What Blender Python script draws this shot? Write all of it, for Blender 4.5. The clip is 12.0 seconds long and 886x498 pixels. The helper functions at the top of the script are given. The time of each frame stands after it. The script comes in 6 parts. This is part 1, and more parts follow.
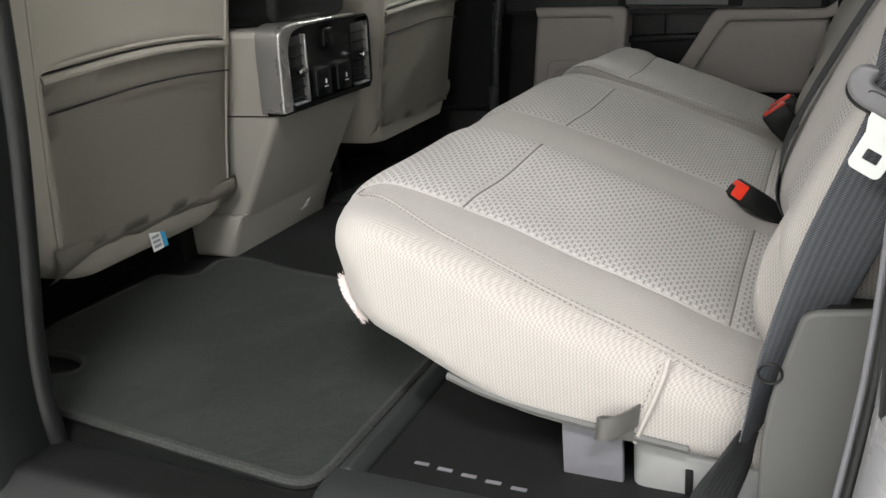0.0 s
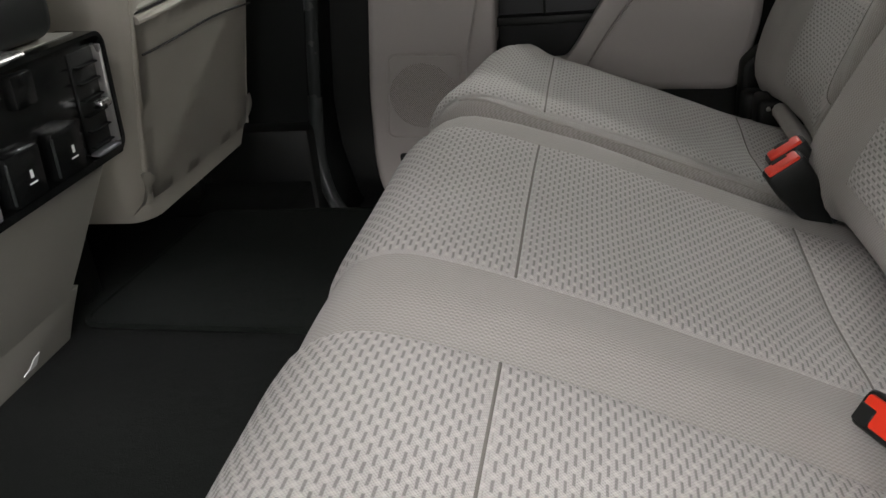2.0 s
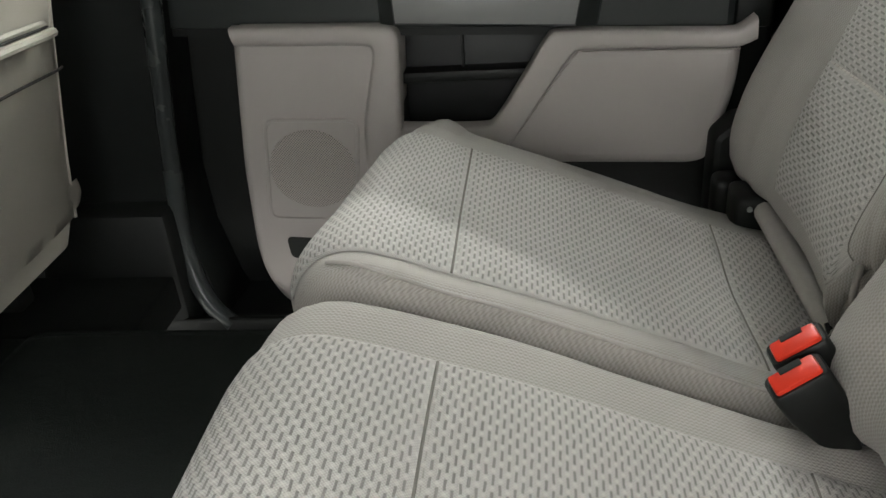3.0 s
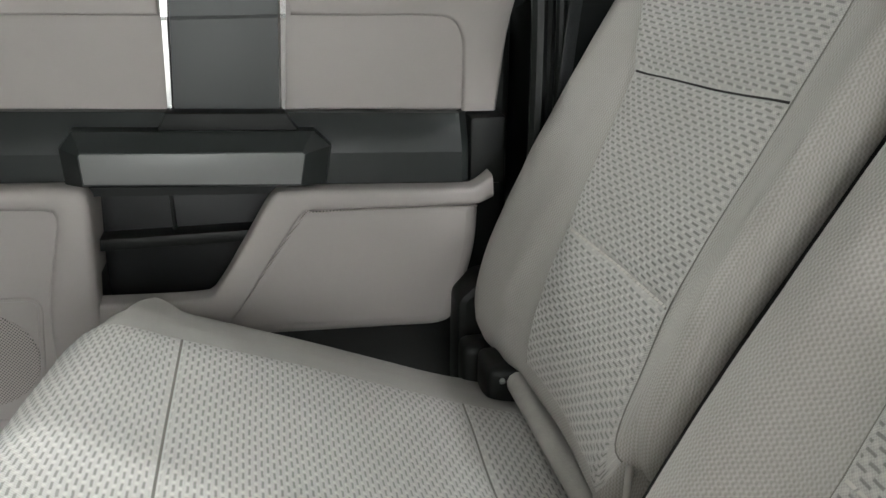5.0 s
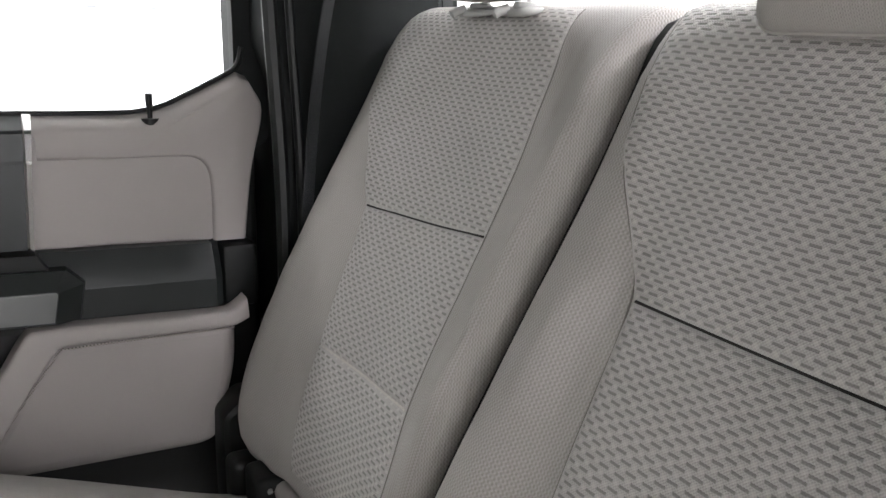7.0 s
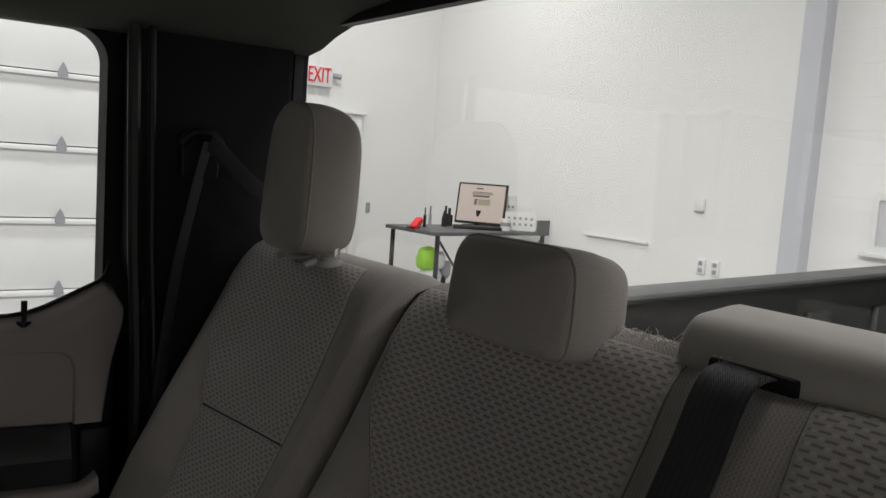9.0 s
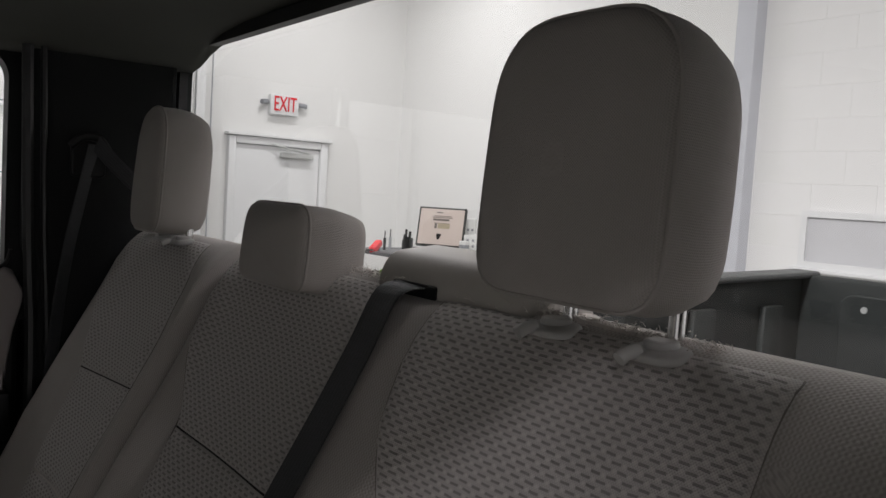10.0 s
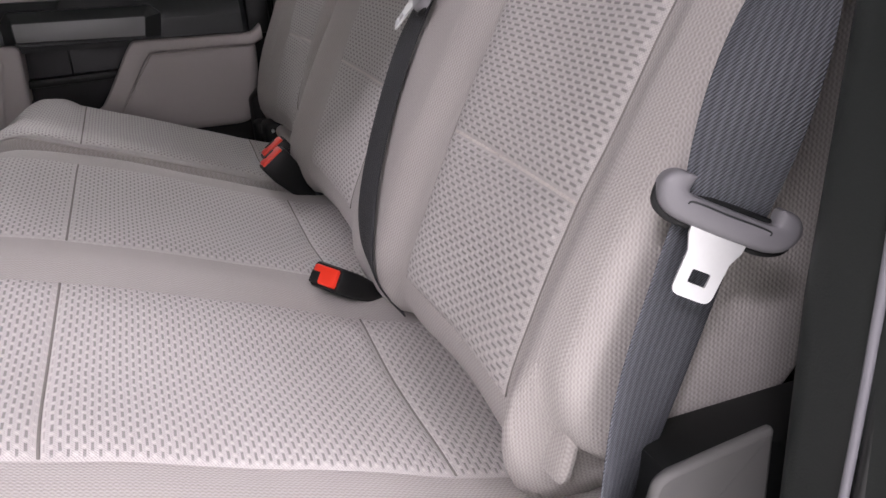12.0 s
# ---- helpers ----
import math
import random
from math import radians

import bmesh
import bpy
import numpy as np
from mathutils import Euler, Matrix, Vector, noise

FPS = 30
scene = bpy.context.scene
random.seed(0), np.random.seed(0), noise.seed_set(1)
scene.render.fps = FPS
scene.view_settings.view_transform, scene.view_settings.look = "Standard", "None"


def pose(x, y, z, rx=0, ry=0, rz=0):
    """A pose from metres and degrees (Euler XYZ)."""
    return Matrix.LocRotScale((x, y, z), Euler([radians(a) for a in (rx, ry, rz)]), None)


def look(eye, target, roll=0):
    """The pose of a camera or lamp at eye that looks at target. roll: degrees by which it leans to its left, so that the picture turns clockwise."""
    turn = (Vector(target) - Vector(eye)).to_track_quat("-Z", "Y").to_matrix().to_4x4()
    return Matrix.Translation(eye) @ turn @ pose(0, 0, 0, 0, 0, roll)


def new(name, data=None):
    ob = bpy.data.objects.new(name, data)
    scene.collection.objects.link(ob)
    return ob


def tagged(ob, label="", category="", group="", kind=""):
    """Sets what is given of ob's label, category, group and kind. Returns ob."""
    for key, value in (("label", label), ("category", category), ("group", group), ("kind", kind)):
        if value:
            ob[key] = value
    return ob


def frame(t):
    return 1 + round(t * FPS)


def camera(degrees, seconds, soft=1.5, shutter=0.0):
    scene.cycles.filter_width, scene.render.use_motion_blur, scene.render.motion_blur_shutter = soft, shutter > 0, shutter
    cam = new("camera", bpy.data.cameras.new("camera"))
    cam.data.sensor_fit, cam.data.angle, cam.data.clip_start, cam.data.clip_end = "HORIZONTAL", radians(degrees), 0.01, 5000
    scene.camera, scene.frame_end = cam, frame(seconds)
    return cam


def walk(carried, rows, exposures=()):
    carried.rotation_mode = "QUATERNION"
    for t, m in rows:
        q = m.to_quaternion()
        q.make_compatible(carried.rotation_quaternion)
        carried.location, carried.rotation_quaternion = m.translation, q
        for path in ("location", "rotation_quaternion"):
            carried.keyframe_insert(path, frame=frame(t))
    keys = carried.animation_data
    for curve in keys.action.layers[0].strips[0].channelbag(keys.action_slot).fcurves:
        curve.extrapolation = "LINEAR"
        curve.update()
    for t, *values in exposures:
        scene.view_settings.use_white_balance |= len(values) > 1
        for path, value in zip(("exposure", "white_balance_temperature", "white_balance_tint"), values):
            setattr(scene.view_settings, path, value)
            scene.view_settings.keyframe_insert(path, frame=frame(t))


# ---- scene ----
cam = camera(57.0, 12.0)
PATH = [
    (0, (0.35, -1.335, 0.64), (-0.474, 0.356, -0.039), -5.2),
    (0.5, (0.269, -1.239, 0.617), (-0.415, 0.502, -0.091), -4.5),
    (1, (0.216, -1.087, 0.602), (-0.347, 0.677, -0.153), -4.5),
    (1.5, (0.154, -0.939, 0.629), (-0.304, 0.829, -0.184), -5.6),
    (2, (0.064, -0.724, 0.689), (-0.306, 1.035, -0.188), -5.7),
    (2.5, (0.082, -0.491, 0.748), (-0.218, 1.233, -0.221), -5.7),
    (4.3, (0.067, -0.176, 0.738), (0.138, 1.598, -0.182), -1.2),
    (4.5, (0.071, -0.172, 0.741), (0.231, 1.613, -0.146), -0.6),
    (5, (0.104, -0.172, 0.754), (0.484, 1.647, 0.013), 0.1),
    (5.5, (0.115, -0.188, 0.778), (0.675, 1.628, 0.154), 0.8),
    (6, (0.072, -0.241, 0.761), (0.777, 1.544, 0.199), 1.3),
    (6.5, (0.086, -0.238, 0.753), (0.941, 1.487, 0.209), 1.6),
    (6.7, (0.081, -0.247, 0.779), (0.986, 1.453, 0.239), 1.1),
    (8.3, (0.072, -0.379, 0.913), (1.189, 1.24, 0.554), 3.7),
    (8.5, (0.067, -0.418, 0.948), (1.203, 1.196, 0.623), 3.9),
    (9, (0.061, -0.514, 0.982), (1.229, 1.097, 0.774), 4.0),
    (9.5, (0.095, -0.669, 0.98), (1.282, 0.934, 0.821), 3.7),
    (10, (0.136, -0.832, 0.936), (1.326, 0.77, 0.807), 3.5),
    (10.5, (0.151, -0.896, 0.847), (1.343, 0.704, 0.715), 3.5),
    (11, (0.137, -0.906, 0.755), (1.315, 0.691, 0.502), 3.5),
    (11.5, (0.15, -0.984, 0.707), (1.067, 0.682, 0.088), -2.5),
    (12, (0.116, -1.056, 0.689), (0.709, 0.682, -0.103), -4.3),
]
EXPOSURES = [(0, 1.6, 6400, 5), (1.0, 1.24, 6400, 11), (1.5, 1.3, 6400, 12), (2.0, 1.62, 6400, 8), (2.5, 2.26, 6400, 3), (2.7, 2.38, 6400, 3), (4.5, 2.8, 6250, 2), (5.5, 3.02, 6150, 6), (6.5, 2.82, 6150, 11), (8.3, 1.26, 6400, 11), (9.0, -0.1, 6450, 11), (9.5, -0.25, 6420, 13), (10.0, -0.05, 6400, 14), (10.5, 0.7, 6300, 22), (11.0, 1.64, 6250, 25), (11.5, 1.92, 6250, 23), (12.0, 1.8, 6250, 21)]
walk(cam, [(t, look(eye, target, roll)) for t, eye, target, roll in PATH], EXPOSURES)


# ---- world and lights ----
world = bpy.data.worlds.new("garage_air")
world.use_nodes = True
world.node_tree.nodes["Background"].inputs[0].default_value = (0.9, 0.95, 1.0, 1)
world.node_tree.nodes["Background"].inputs[1].default_value = 0.02
scene.world = world


def area(name, eye, target, sx, sy, watts, colour):
    d = bpy.data.lights.new(name, "AREA")
    d.shape, d.size, d.size_y, d.energy, d.color = "RECTANGLE", sx, sy, watts, colour
    o = new(name, d)
    o.matrix_world = look(eye, target)
    return o


# unseen ceiling lamps added to balance the light; each area lamp sits in the face of a fixture built below
LAMPS = [(-0.6, 0.2, 400), (-1.8, -3.3, 54), (1.6, -3.3, 68), (0.7, -5.0, 20), (-4.6, 4.2, 22), (0.6, 5.0, 44), (3.4, 5.0, 56), (1.45, 0.3, 30)]
for lx, ly, watts in LAMPS:
    # tints picked to match: near white on the far side, pinkish on the near side
    area("ceiling_lamp_light", (lx, ly, 3.58), (lx, ly, 0), 1.2, 0.4, watts, (1.0, 0.988, 0.962) if ly > 0 else (1.0, 0.945, 0.965))


# ---- materials ----
def mat(name, colour=(0.5, 0.5, 0.5), rough=0.6, metal=0.0, spec=0.5):
    m = bpy.data.materials.new(name)
    m.use_nodes = True
    b = m.node_tree.nodes["Principled BSDF"]
    b.inputs["Base Color"].default_value = (*colour, 1)
    b.inputs["Roughness"].default_value = rough
    b.inputs["Metallic"].default_value = metal
    b.inputs["Specular IOR Level"].default_value = spec
    return m


class N:
    """Short hand for wiring a node tree."""

    def __init__(self, m):
        self.t = m.node_tree
        self.b = self.t.nodes["Principled BSDF"]

    def node(self, kind, **sets):
        n = self.t.nodes.new(kind)
        for k, v in sets.items():
            if k == "operation":
                n.operation = v
            elif k == "data_type":
                n.data_type = v
            elif k == "blend_type":
                n.blend_type = v
        return n

    def link(self, a, b):
        self.t.links.new(a, b)

    def put(self, socket, v):
        if hasattr(v, "is_output"):
            self.link(v, socket)
        else:
            socket.default_value = v

    def math(self, op, a, b=0.0, c=0.0):
        n = self.node("ShaderNodeMath", operation=op)
        for i, v in enumerate((a, b, c)):
            self.put(n.inputs[i], v)
        return n.outputs[0]

    def noise(self, scale, detail=3.0, vec=None, rough=0.55):
        n = self.node("ShaderNodeTexNoise")
        n.inputs["Scale"].default_value, n.inputs["Detail"].default_value = scale, detail
        n.inputs["Roughness"].default_value = rough
        self.link(vec if vec is not None else self.coords(), n.inputs["Vector"])
        return n.outputs["Fac"]

    def coords(self, which="Object"):
        if not hasattr(self, "tc"):
            self.tc = self.node("ShaderNodeTexCoord")
        return self.tc.outputs[which]

    def mix(self, f, a, b, blend="MIX"):
        n = self.node("ShaderNodeMix", data_type="RGBA", blend_type=blend)
        self.put(n.inputs[0], f)
        self.put(n.inputs[6], a if hasattr(a, "is_output") else (*a, 1))
        self.put(n.inputs[7], b if hasattr(b, "is_output") else (*b, 1))
        return n.outputs[2]

    def ramp(self, f, lo, hi):
        n = self.node("ShaderNodeMapRange")
        self.put(n.inputs[0], f)
        n.inputs[1].default_value, n.inputs[2].default_value = lo, hi
        return n.outputs[0]

    def bump(self, height, strength, dist):
        n = self.node("ShaderNodeBump")
        n.inputs["Strength"].default_value, n.inputs["Distance"].default_value = strength, dist
        self.link(height, n.inputs["Height"])
        self.link(n.outputs[0], self.b.inputs["Normal"])
        return n

    def colour(self, c):
        self.link(c, self.b.inputs["Base Color"])

    def rough(self, r):
        self.link(r, self.b.inputs["Roughness"])


def uv_xy(n):
    s = n.node("ShaderNodeSeparateXYZ")
    n.link(n.coords("UV"), s.inputs[0])
    return s.outputs[0], s.outputs[1]


def weave(n, u, v, pu, pv):
    """A plain weave's height: crossed rows of small lozenges, pu by pv metres."""
    a = n.math("SINE", n.math("MULTIPLY", u, 6.2832 / pu))
    b = n.math("SINE", n.math("MULTIPLY", v, 6.2832 / pv))
    return n.math("ADD", n.math("MULTIPLY", n.math("MULTIPLY", a, b), 0.5), 0.5)


def fabric_plain(name, colour, pitch=0.0034, deep=0.79):
    """Flat woven cloth: small staggered lozenges in rows, with slubs and faint soiling."""
    m = mat(name, colour, 0.92, 0, 0.2)
    n = N(m)
    u, v = uv_xy(n)
    wob = n.math("MULTIPLY", n.math("SUBTRACT", n.noise(90, 2), 0.5), pitch * 0.3)
    u, v = n.math("ADD", u, wob), n.math("ADD", v, wob)
    rib = n.math("ADD", n.math("MULTIPLY", n.math("SINE", n.math("MULTIPLY", u, 6.2832 / pitch)), 0.5), 0.5)
    h = n.math("ADD", n.math("MULTIPLY", weave(n, u, v, pitch * 1.25, pitch * 1.2), 0.60), n.math("MULTIPLY", rib, 0.40))
    big = n.ramp(n.noise(5, 4), 0.25, 0.75)
    fine = n.noise(420, 2)
    c = n.mix(n.ramp(h, 0.22, 0.72), tuple(c * deep for c in colour), tuple(c * 1.12 for c in colour))
    c = n.mix(n.math("MULTIPLY", big, 0.14), c, tuple(k * 0.72 for k in colour))
    c = n.mix(n.math("MULTIPLY", fine, 0.20), c, tuple(k * 1.25 for k in colour))
    n.colour(c)
    n.bump(n.math("ADD", h, n.math("MULTIPLY", fine, 0.7)), 0.6, 0.0009)
    n.b.inputs["Sheen Weight"].default_value = 0.12
    return m


def fabric_dashes(name, colour, dash, pu=0.0146, pv=0.0050):
    """Knitted insert cloth with staggered dark dashes that run across the seat."""
    m = mat(name, colour, 0.93, 0, 0.2)
    n = N(m)
    u, v = uv_xy(n)
    wob = n.math("MULTIPLY", n.math("SUBTRACT", n.noise(60, 2), 0.5), 0.0020)
    v2 = n.math("DIVIDE", n.math("ADD", v, wob), pv)
    row = n.math("FLOOR", v2)
    fv = n.math("ABSOLUTE", n.math("SUBTRACT", n.math("FRACT", v2), 0.5))
    half = n.math("MULTIPLY", n.math("FLOORED_MODULO", row, 2.0), 0.5)
    jit = n.math("MULTIPLY", n.math("SINE", n.math("MULTIPLY", row, 12.7)), 0.06)
    u2 = n.math("ADD", n.math("ADD", n.math("DIVIDE", u, pu), half), jit)
    fu = n.math("ABSOLUTE", n.math("SUBTRACT", n.math("FRACT", u2), 0.5))
    mu = n.ramp(fu, 0.33, 0.27)
    mv = n.ramp(fv, 0.26, 0.12)
    rim = n.node("ShaderNodeUVMap")
    rim.uv_map = "Rim"
    sep = n.node("ShaderNodeSeparateXYZ")
    n.link(rim.outputs[0], sep.inputs[0])
    mask = n.math("MULTIPLY", n.math("MULTIPLY", mu, mv), n.ramp(sep.outputs[0], 0.0025, 0.0045))
    knit = weave(n, u, v, 0.0024, 0.0025)
    fine = n.noise(500, 2)
    big = n.ramp(n.noise(4, 4), 0.25, 0.75)
    # stuffed knots stand between the dashes of a row, their highlights painted pale
    knot = n.math("MULTIPLY", n.ramp(fu, 0.32, 0.47), n.ramp(fv, 0.45, 0.12))
    base = n.mix(n.ramp(knit, 0.2, 0.8), tuple(c * 0.80 for c in colour), colour)
    base = n.mix(n.math("MULTIPLY", knot, 0.55), base, tuple(min(1, c * 1.22) for c in colour))
    base = n.mix(n.math("MULTIPLY", big, 0.12), base, tuple(c * 0.75 for c in colour))
    c = n.mix(n.math("MULTIPLY", mask, 0.76), base, dash)
    c = n.mix(n.math("MULTIPLY", fine, 0.14), c, tuple(min(1, k * 1.3) for k in colour))
    n.colour(c)
    h = n.math("ADD", n.math("MULTIPLY", mask, -1.0), n.math("ADD", n.math("MULTIPLY", knit, 0.35), n.math("ADD", n.math("MULTIPLY", fine, 0.35), n.math("MULTIPLY", knot, 0.5))))
    n.bump(h, 0.6, 0.0014)
    n.b.inputs["Sheen Weight"].default_value = 0.1
    return m


def grained(name, colour, rough=0.55, grain=900, strength=0.12, spec=0.4, vary=0.18, dist=0.0006):
    """Moulded plastic or vinyl with a fine grain, faint smudges and dust."""
    m = mat(name, colour, rough, 0, spec)
    n = N(m)
    big = n.ramp(n.noise(6, 5), 0.3, 0.7)
    fine = n.noise(grain, 3)
    c = n.mix(n.math("MULTIPLY", big, vary), colour, tuple(min(1, k * 1.35 + 0.004) for k in colour))
    c = n.mix(n.math("MULTIPLY", fine, vary), c, tuple(k * 0.72 for k in colour))
    n.colour(c)
    n.rough(n.math("ADD", n.math("MULTIPLY", big, 0.14), rough - 0.07))
    n.bump(fine, strength, dist)
    return m


def carpet(name, colour, light, sheen=0.02):
    m = mat(name, colour, 1.0, 0, 0.1)
    n = N(m)
    fine = n.noise(700, 3)
    mid = n.noise(60, 4)
    big = n.ramp(n.noise(5, 7, rough=0.62), 0.44, 0.64)
    c = n.mix(n.math("MULTIPLY", big, 0.9), colour, light)
    c = n.mix(n.ramp(fine, 0.35, 0.8), c, tuple(k * 2.2 for k in light))
    n.colour(c)
    n.bump(n.math("ADD", fine, mid), 0.8, 0.002)
    n.b.inputs["Sheen Weight"].default_value = sheen
    n.b.inputs["Sheen Roughness"].default_value = 0.35
    return m


def webbing(name, colour, pitch=0.0052):
    """Seat belt cloth: fine ribs along its length."""
    m = mat(name, colour, 0.6, 0, 0.45)
    n = N(m)
    u, v = uv_xy(n)
    rib = n.math("SINE", n.math("MULTIPLY", u, 6.2832 / pitch))
    tw = n.math("SINE", n.math("MULTIPLY", n.math("ADD", n.math("MULTIPLY", u, 1.4), v), 6.2832 / 0.0028))
    fine = n.noise(700, 3)
    h = n.math("ADD", n.math("MULTIPLY", rib, 0.28), n.math("MULTIPLY", n.math("MULTIPLY", tw, fine), 1.5))
    c = n.mix(n.ramp(h, -0.7, 0.9), tuple(k * 0.36 for k in colour), tuple(k * 2.1 for k in colour))
    n.colour(c)
    n.bump(h, 0.5, 0.0009)
    return m


HEADCLOTH = fabric_plain("fine_headrest_cloth", (0.33, 0.312, 0.288), 0.0018, 0.96)
PLAIN = fabric_plain("plain_seat_cloth", (0.396, 0.373, 0.347))
DASH = fabric_dashes("dashed_insert_cloth", (0.50, 0.48, 0.455), (0.165, 0.158, 0.148))
VINYL = grained("taupe_vinyl", (0.43, 0.403, 0.352), 0.5, 700, 0.18)
# taupe plastic lightened for the rear window's light on the belt cover
LITTAUPE = grained("taupe_plastic_lit_copy", (0.44, 0.42, 0.385), 0.5, 900, 0.15)
TAUPE = grained("taupe_moulded_plastic", (0.355, 0.338, 0.30), 0.5, 900, 0.15)
DOORTRIM = grained("warm_grey_door_plastic", (0.375, 0.345, 0.328), 0.55, 900, 0.15)
DARK = grained("black_grained_plastic", (0.007, 0.0078, 0.0074), 0.5, 900, 0.2, spec=0.3)
DARKGREY = grained("charcoal_plastic", (0.023, 0.026, 0.0255), 0.36, 900, 0.15)
PILLAR = grained("dark_pillar_trim", (0.0065, 0.0078, 0.0075), 0.6, 700, 0.2, spec=0.22)
GUIDE = grained("pale_grey_guide_plastic", (0.38, 0.38, 0.36), 0.45, 900, 0.08)
# the pillar plastic again, lightened for the light at the open door
LITPILLAR = grained("pillar_trim_lit_copy", (0.015, 0.018, 0.0165), 0.55, 700, 0.2, spec=0.3)
GREYTRIM = grained("grey_sill_plastic", (0.098, 0.097, 0.093), 0.5, 800, 0.2)
SILVER = grained("satin_silver_paint", (0.42, 0.41, 0.40), 0.3, 1200, 0.04)
SILVER.node_tree.nodes["Principled BSDF"].inputs["Metallic"].default_value = 0.7
CARPET = carpet("black_carpet", (0.004, 0.0048, 0.0044), (0.008, 0.009, 0.0082))
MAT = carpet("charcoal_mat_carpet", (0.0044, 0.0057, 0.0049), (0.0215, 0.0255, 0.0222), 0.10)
# the same mat carpet, darkened for the shade on the far floor
SHADEDMAT = carpet("mat_carpet_shaded_copy", (0.0036, 0.0046, 0.0040), (0.0095, 0.0115, 0.0100))
BIND = carpet("grey_mat_binding", (0.026, 0.028, 0.026), (0.042, 0.044, 0.041))
BELT = webbing("dark_grey_webbing", (0.056, 0.060, 0.068))
DARKERBELT = webbing("darker_webbing", (0.026, 0.027, 0.029))
CHROME = mat("chrome", (0.78, 0.78, 0.78), 0.2, 1.0)
STEEL = grained("bright_steel", (0.58, 0.59, 0.58), 0.36, 300, 0.05)
STEEL.node_tree.nodes["Principled BSDF"].inputs["Metallic"].default_value = 0.6
BRACKET = grained("grey_painted_steel", (0.165, 0.163, 0.178), 0.45, 300, 0.06)
RED = grained("red_button_plastic", (0.72, 0.035, 0.012), 0.4, 900, 0.05)
HEADLINER = grained("grey_headliner_cloth", (0.085, 0.087, 0.076), 0.95, 500, 0.4)
SEALGREY = grained("satin_grey_seal", (0.030, 0.034, 0.034), 0.30, 400, 0.06)
RUBBER = grained("black_rubber_seal", (0.0085, 0.0095, 0.0092), 0.42, 400, 0.12)
BOUNCEWALL = grained("pale_bounce_wall", (0.78, 0.78, 0.77), 0.8, 60, 0.04, vary=0.06)
PADDING = grained("frayed_white_padding", (0.72, 0.66, 0.63), 1.0, 300, 0.9)
THREADANDCREASE = grained("stitching_and_crease_shade", (0.19, 0.178, 0.16), 0.9, 900, 0.3)
PALETHREAD = grained("pale_stitching_thread", (0.55, 0.52, 0.48), 0.9, 900, 0.3)
PAINT = grained("black_body_paint", (0.012, 0.013, 0.014), 0.25, 200, 0.02)
WALLWHITE = grained("white_painted_wall", (0.792, 0.790, 0.779), 0.8, 14, 0.02, vary=0.03)
CONCRETE = grained("grey_concrete", (0.36, 0.355, 0.34), 0.7, 80, 0.3)
METALWHITE = grained("white_steel_panel", (0.74, 0.745, 0.75), 0.45, 120, 0.1, vary=0.05)
METALGREY = grained("grey_steel", (0.30, 0.31, 0.33), 0.45, 200, 0.1)
PAPER = grained("white_label_paper", (0.78, 0.78, 0.76), 0.7, 300, 0.05)
BLUE = grained("blue_label_ink", (0.05, 0.32, 0.55), 0.6, 300, 0.05)
LEAFGREEN = grained("lime_plastic", (0.30, 0.62, 0.03), 0.5, 300, 0.1)


def glass(name):
    m = mat(name, (0.94, 0.95, 0.94), 0.0)
    b = m.node_tree.nodes["Principled BSDF"]
    b.inputs["Transmission Weight"].default_value = 1.0
    b.inputs["IOR"].default_value = 1.45
    b.inputs["Specular IOR Level"].default_value = 0.05
    return m


GLASS = glass("window_glass")


def glow(name, colour, strength):
    m = mat(name, colour, 0.5)
    b = m.node_tree.nodes["Principled BSDF"]
    b.inputs["Emission Color"].default_value = (*colour, 1)
    b.inputs["Emission Strength"].default_value = strength
    return m


# ---- mesh helpers ----
def finish(name, bm, material, smooth=True, angle=40):
    bmesh.ops.recalc_face_normals(bm, faces=bm.faces)
    me = bpy.data.meshes.new(name)
    for e in bm.edges:
        if len(e.link_faces) == 2 and e.calc_face_angle(0) > radians(angle):
            e.smooth = False
    for fc in bm.faces:
        fc.smooth = smooth
        if len(fc.verts) > 6 and angle < 100:
            for e in fc.edges:
                e.smooth = False
    bm.to_mesh(me)
    bm.free()
    me.materials.append(material)
    return me


def part(name, bm, material, parent=None, label="", smooth=True, angle=40):
    ob = new(name, finish(name, bm, material, smooth, angle))
    if parent is not None:
        ob.parent = parent
        ob.matrix_parent_inverse = parent.matrix_world.inverted()
    if label:
        tagged(ob, label)
    return ob


def thing(name, at, label, category, group=""):
    ob = new(name)
    ob.location = at
    ob.empty_display_size = 0.05
    ob.matrix_world = Matrix.Translation(at)
    return tagged(ob, label, category, group)


def box(bm, a, b, bevel=0.0, seg=2, m=None):
    """An axis-aligned box from corner a to corner b, its edges rounded; m turns it."""
    r = bmesh.ops.create_cube(bm, size=1)
    vs = r["verts"]
    for v in vs:
        v.co = Vector([(a[i] + b[i]) / 2 + v.co[i] * (b[i] - a[i]) for i in range(3)])
    if bevel > 0:
        es = list({e for v in vs for e in v.link_edges})
        r = bmesh.ops.bevel(bm, geom=es, offset=bevel, segments=seg, affect="EDGES", profile=0.5)
        vs = list({v for f in r["faces"] for v in f.verts} | {v for v in vs if v.is_valid})
    if m is not None:
        bmesh.ops.transform(bm, matrix=m, verts=vs)
    return vs


def boxmesh(a, b, bevel=0.0, seg=2, m=None):
    bm = bmesh.new()
    box(bm, a, b, bevel, seg, m)
    return bm


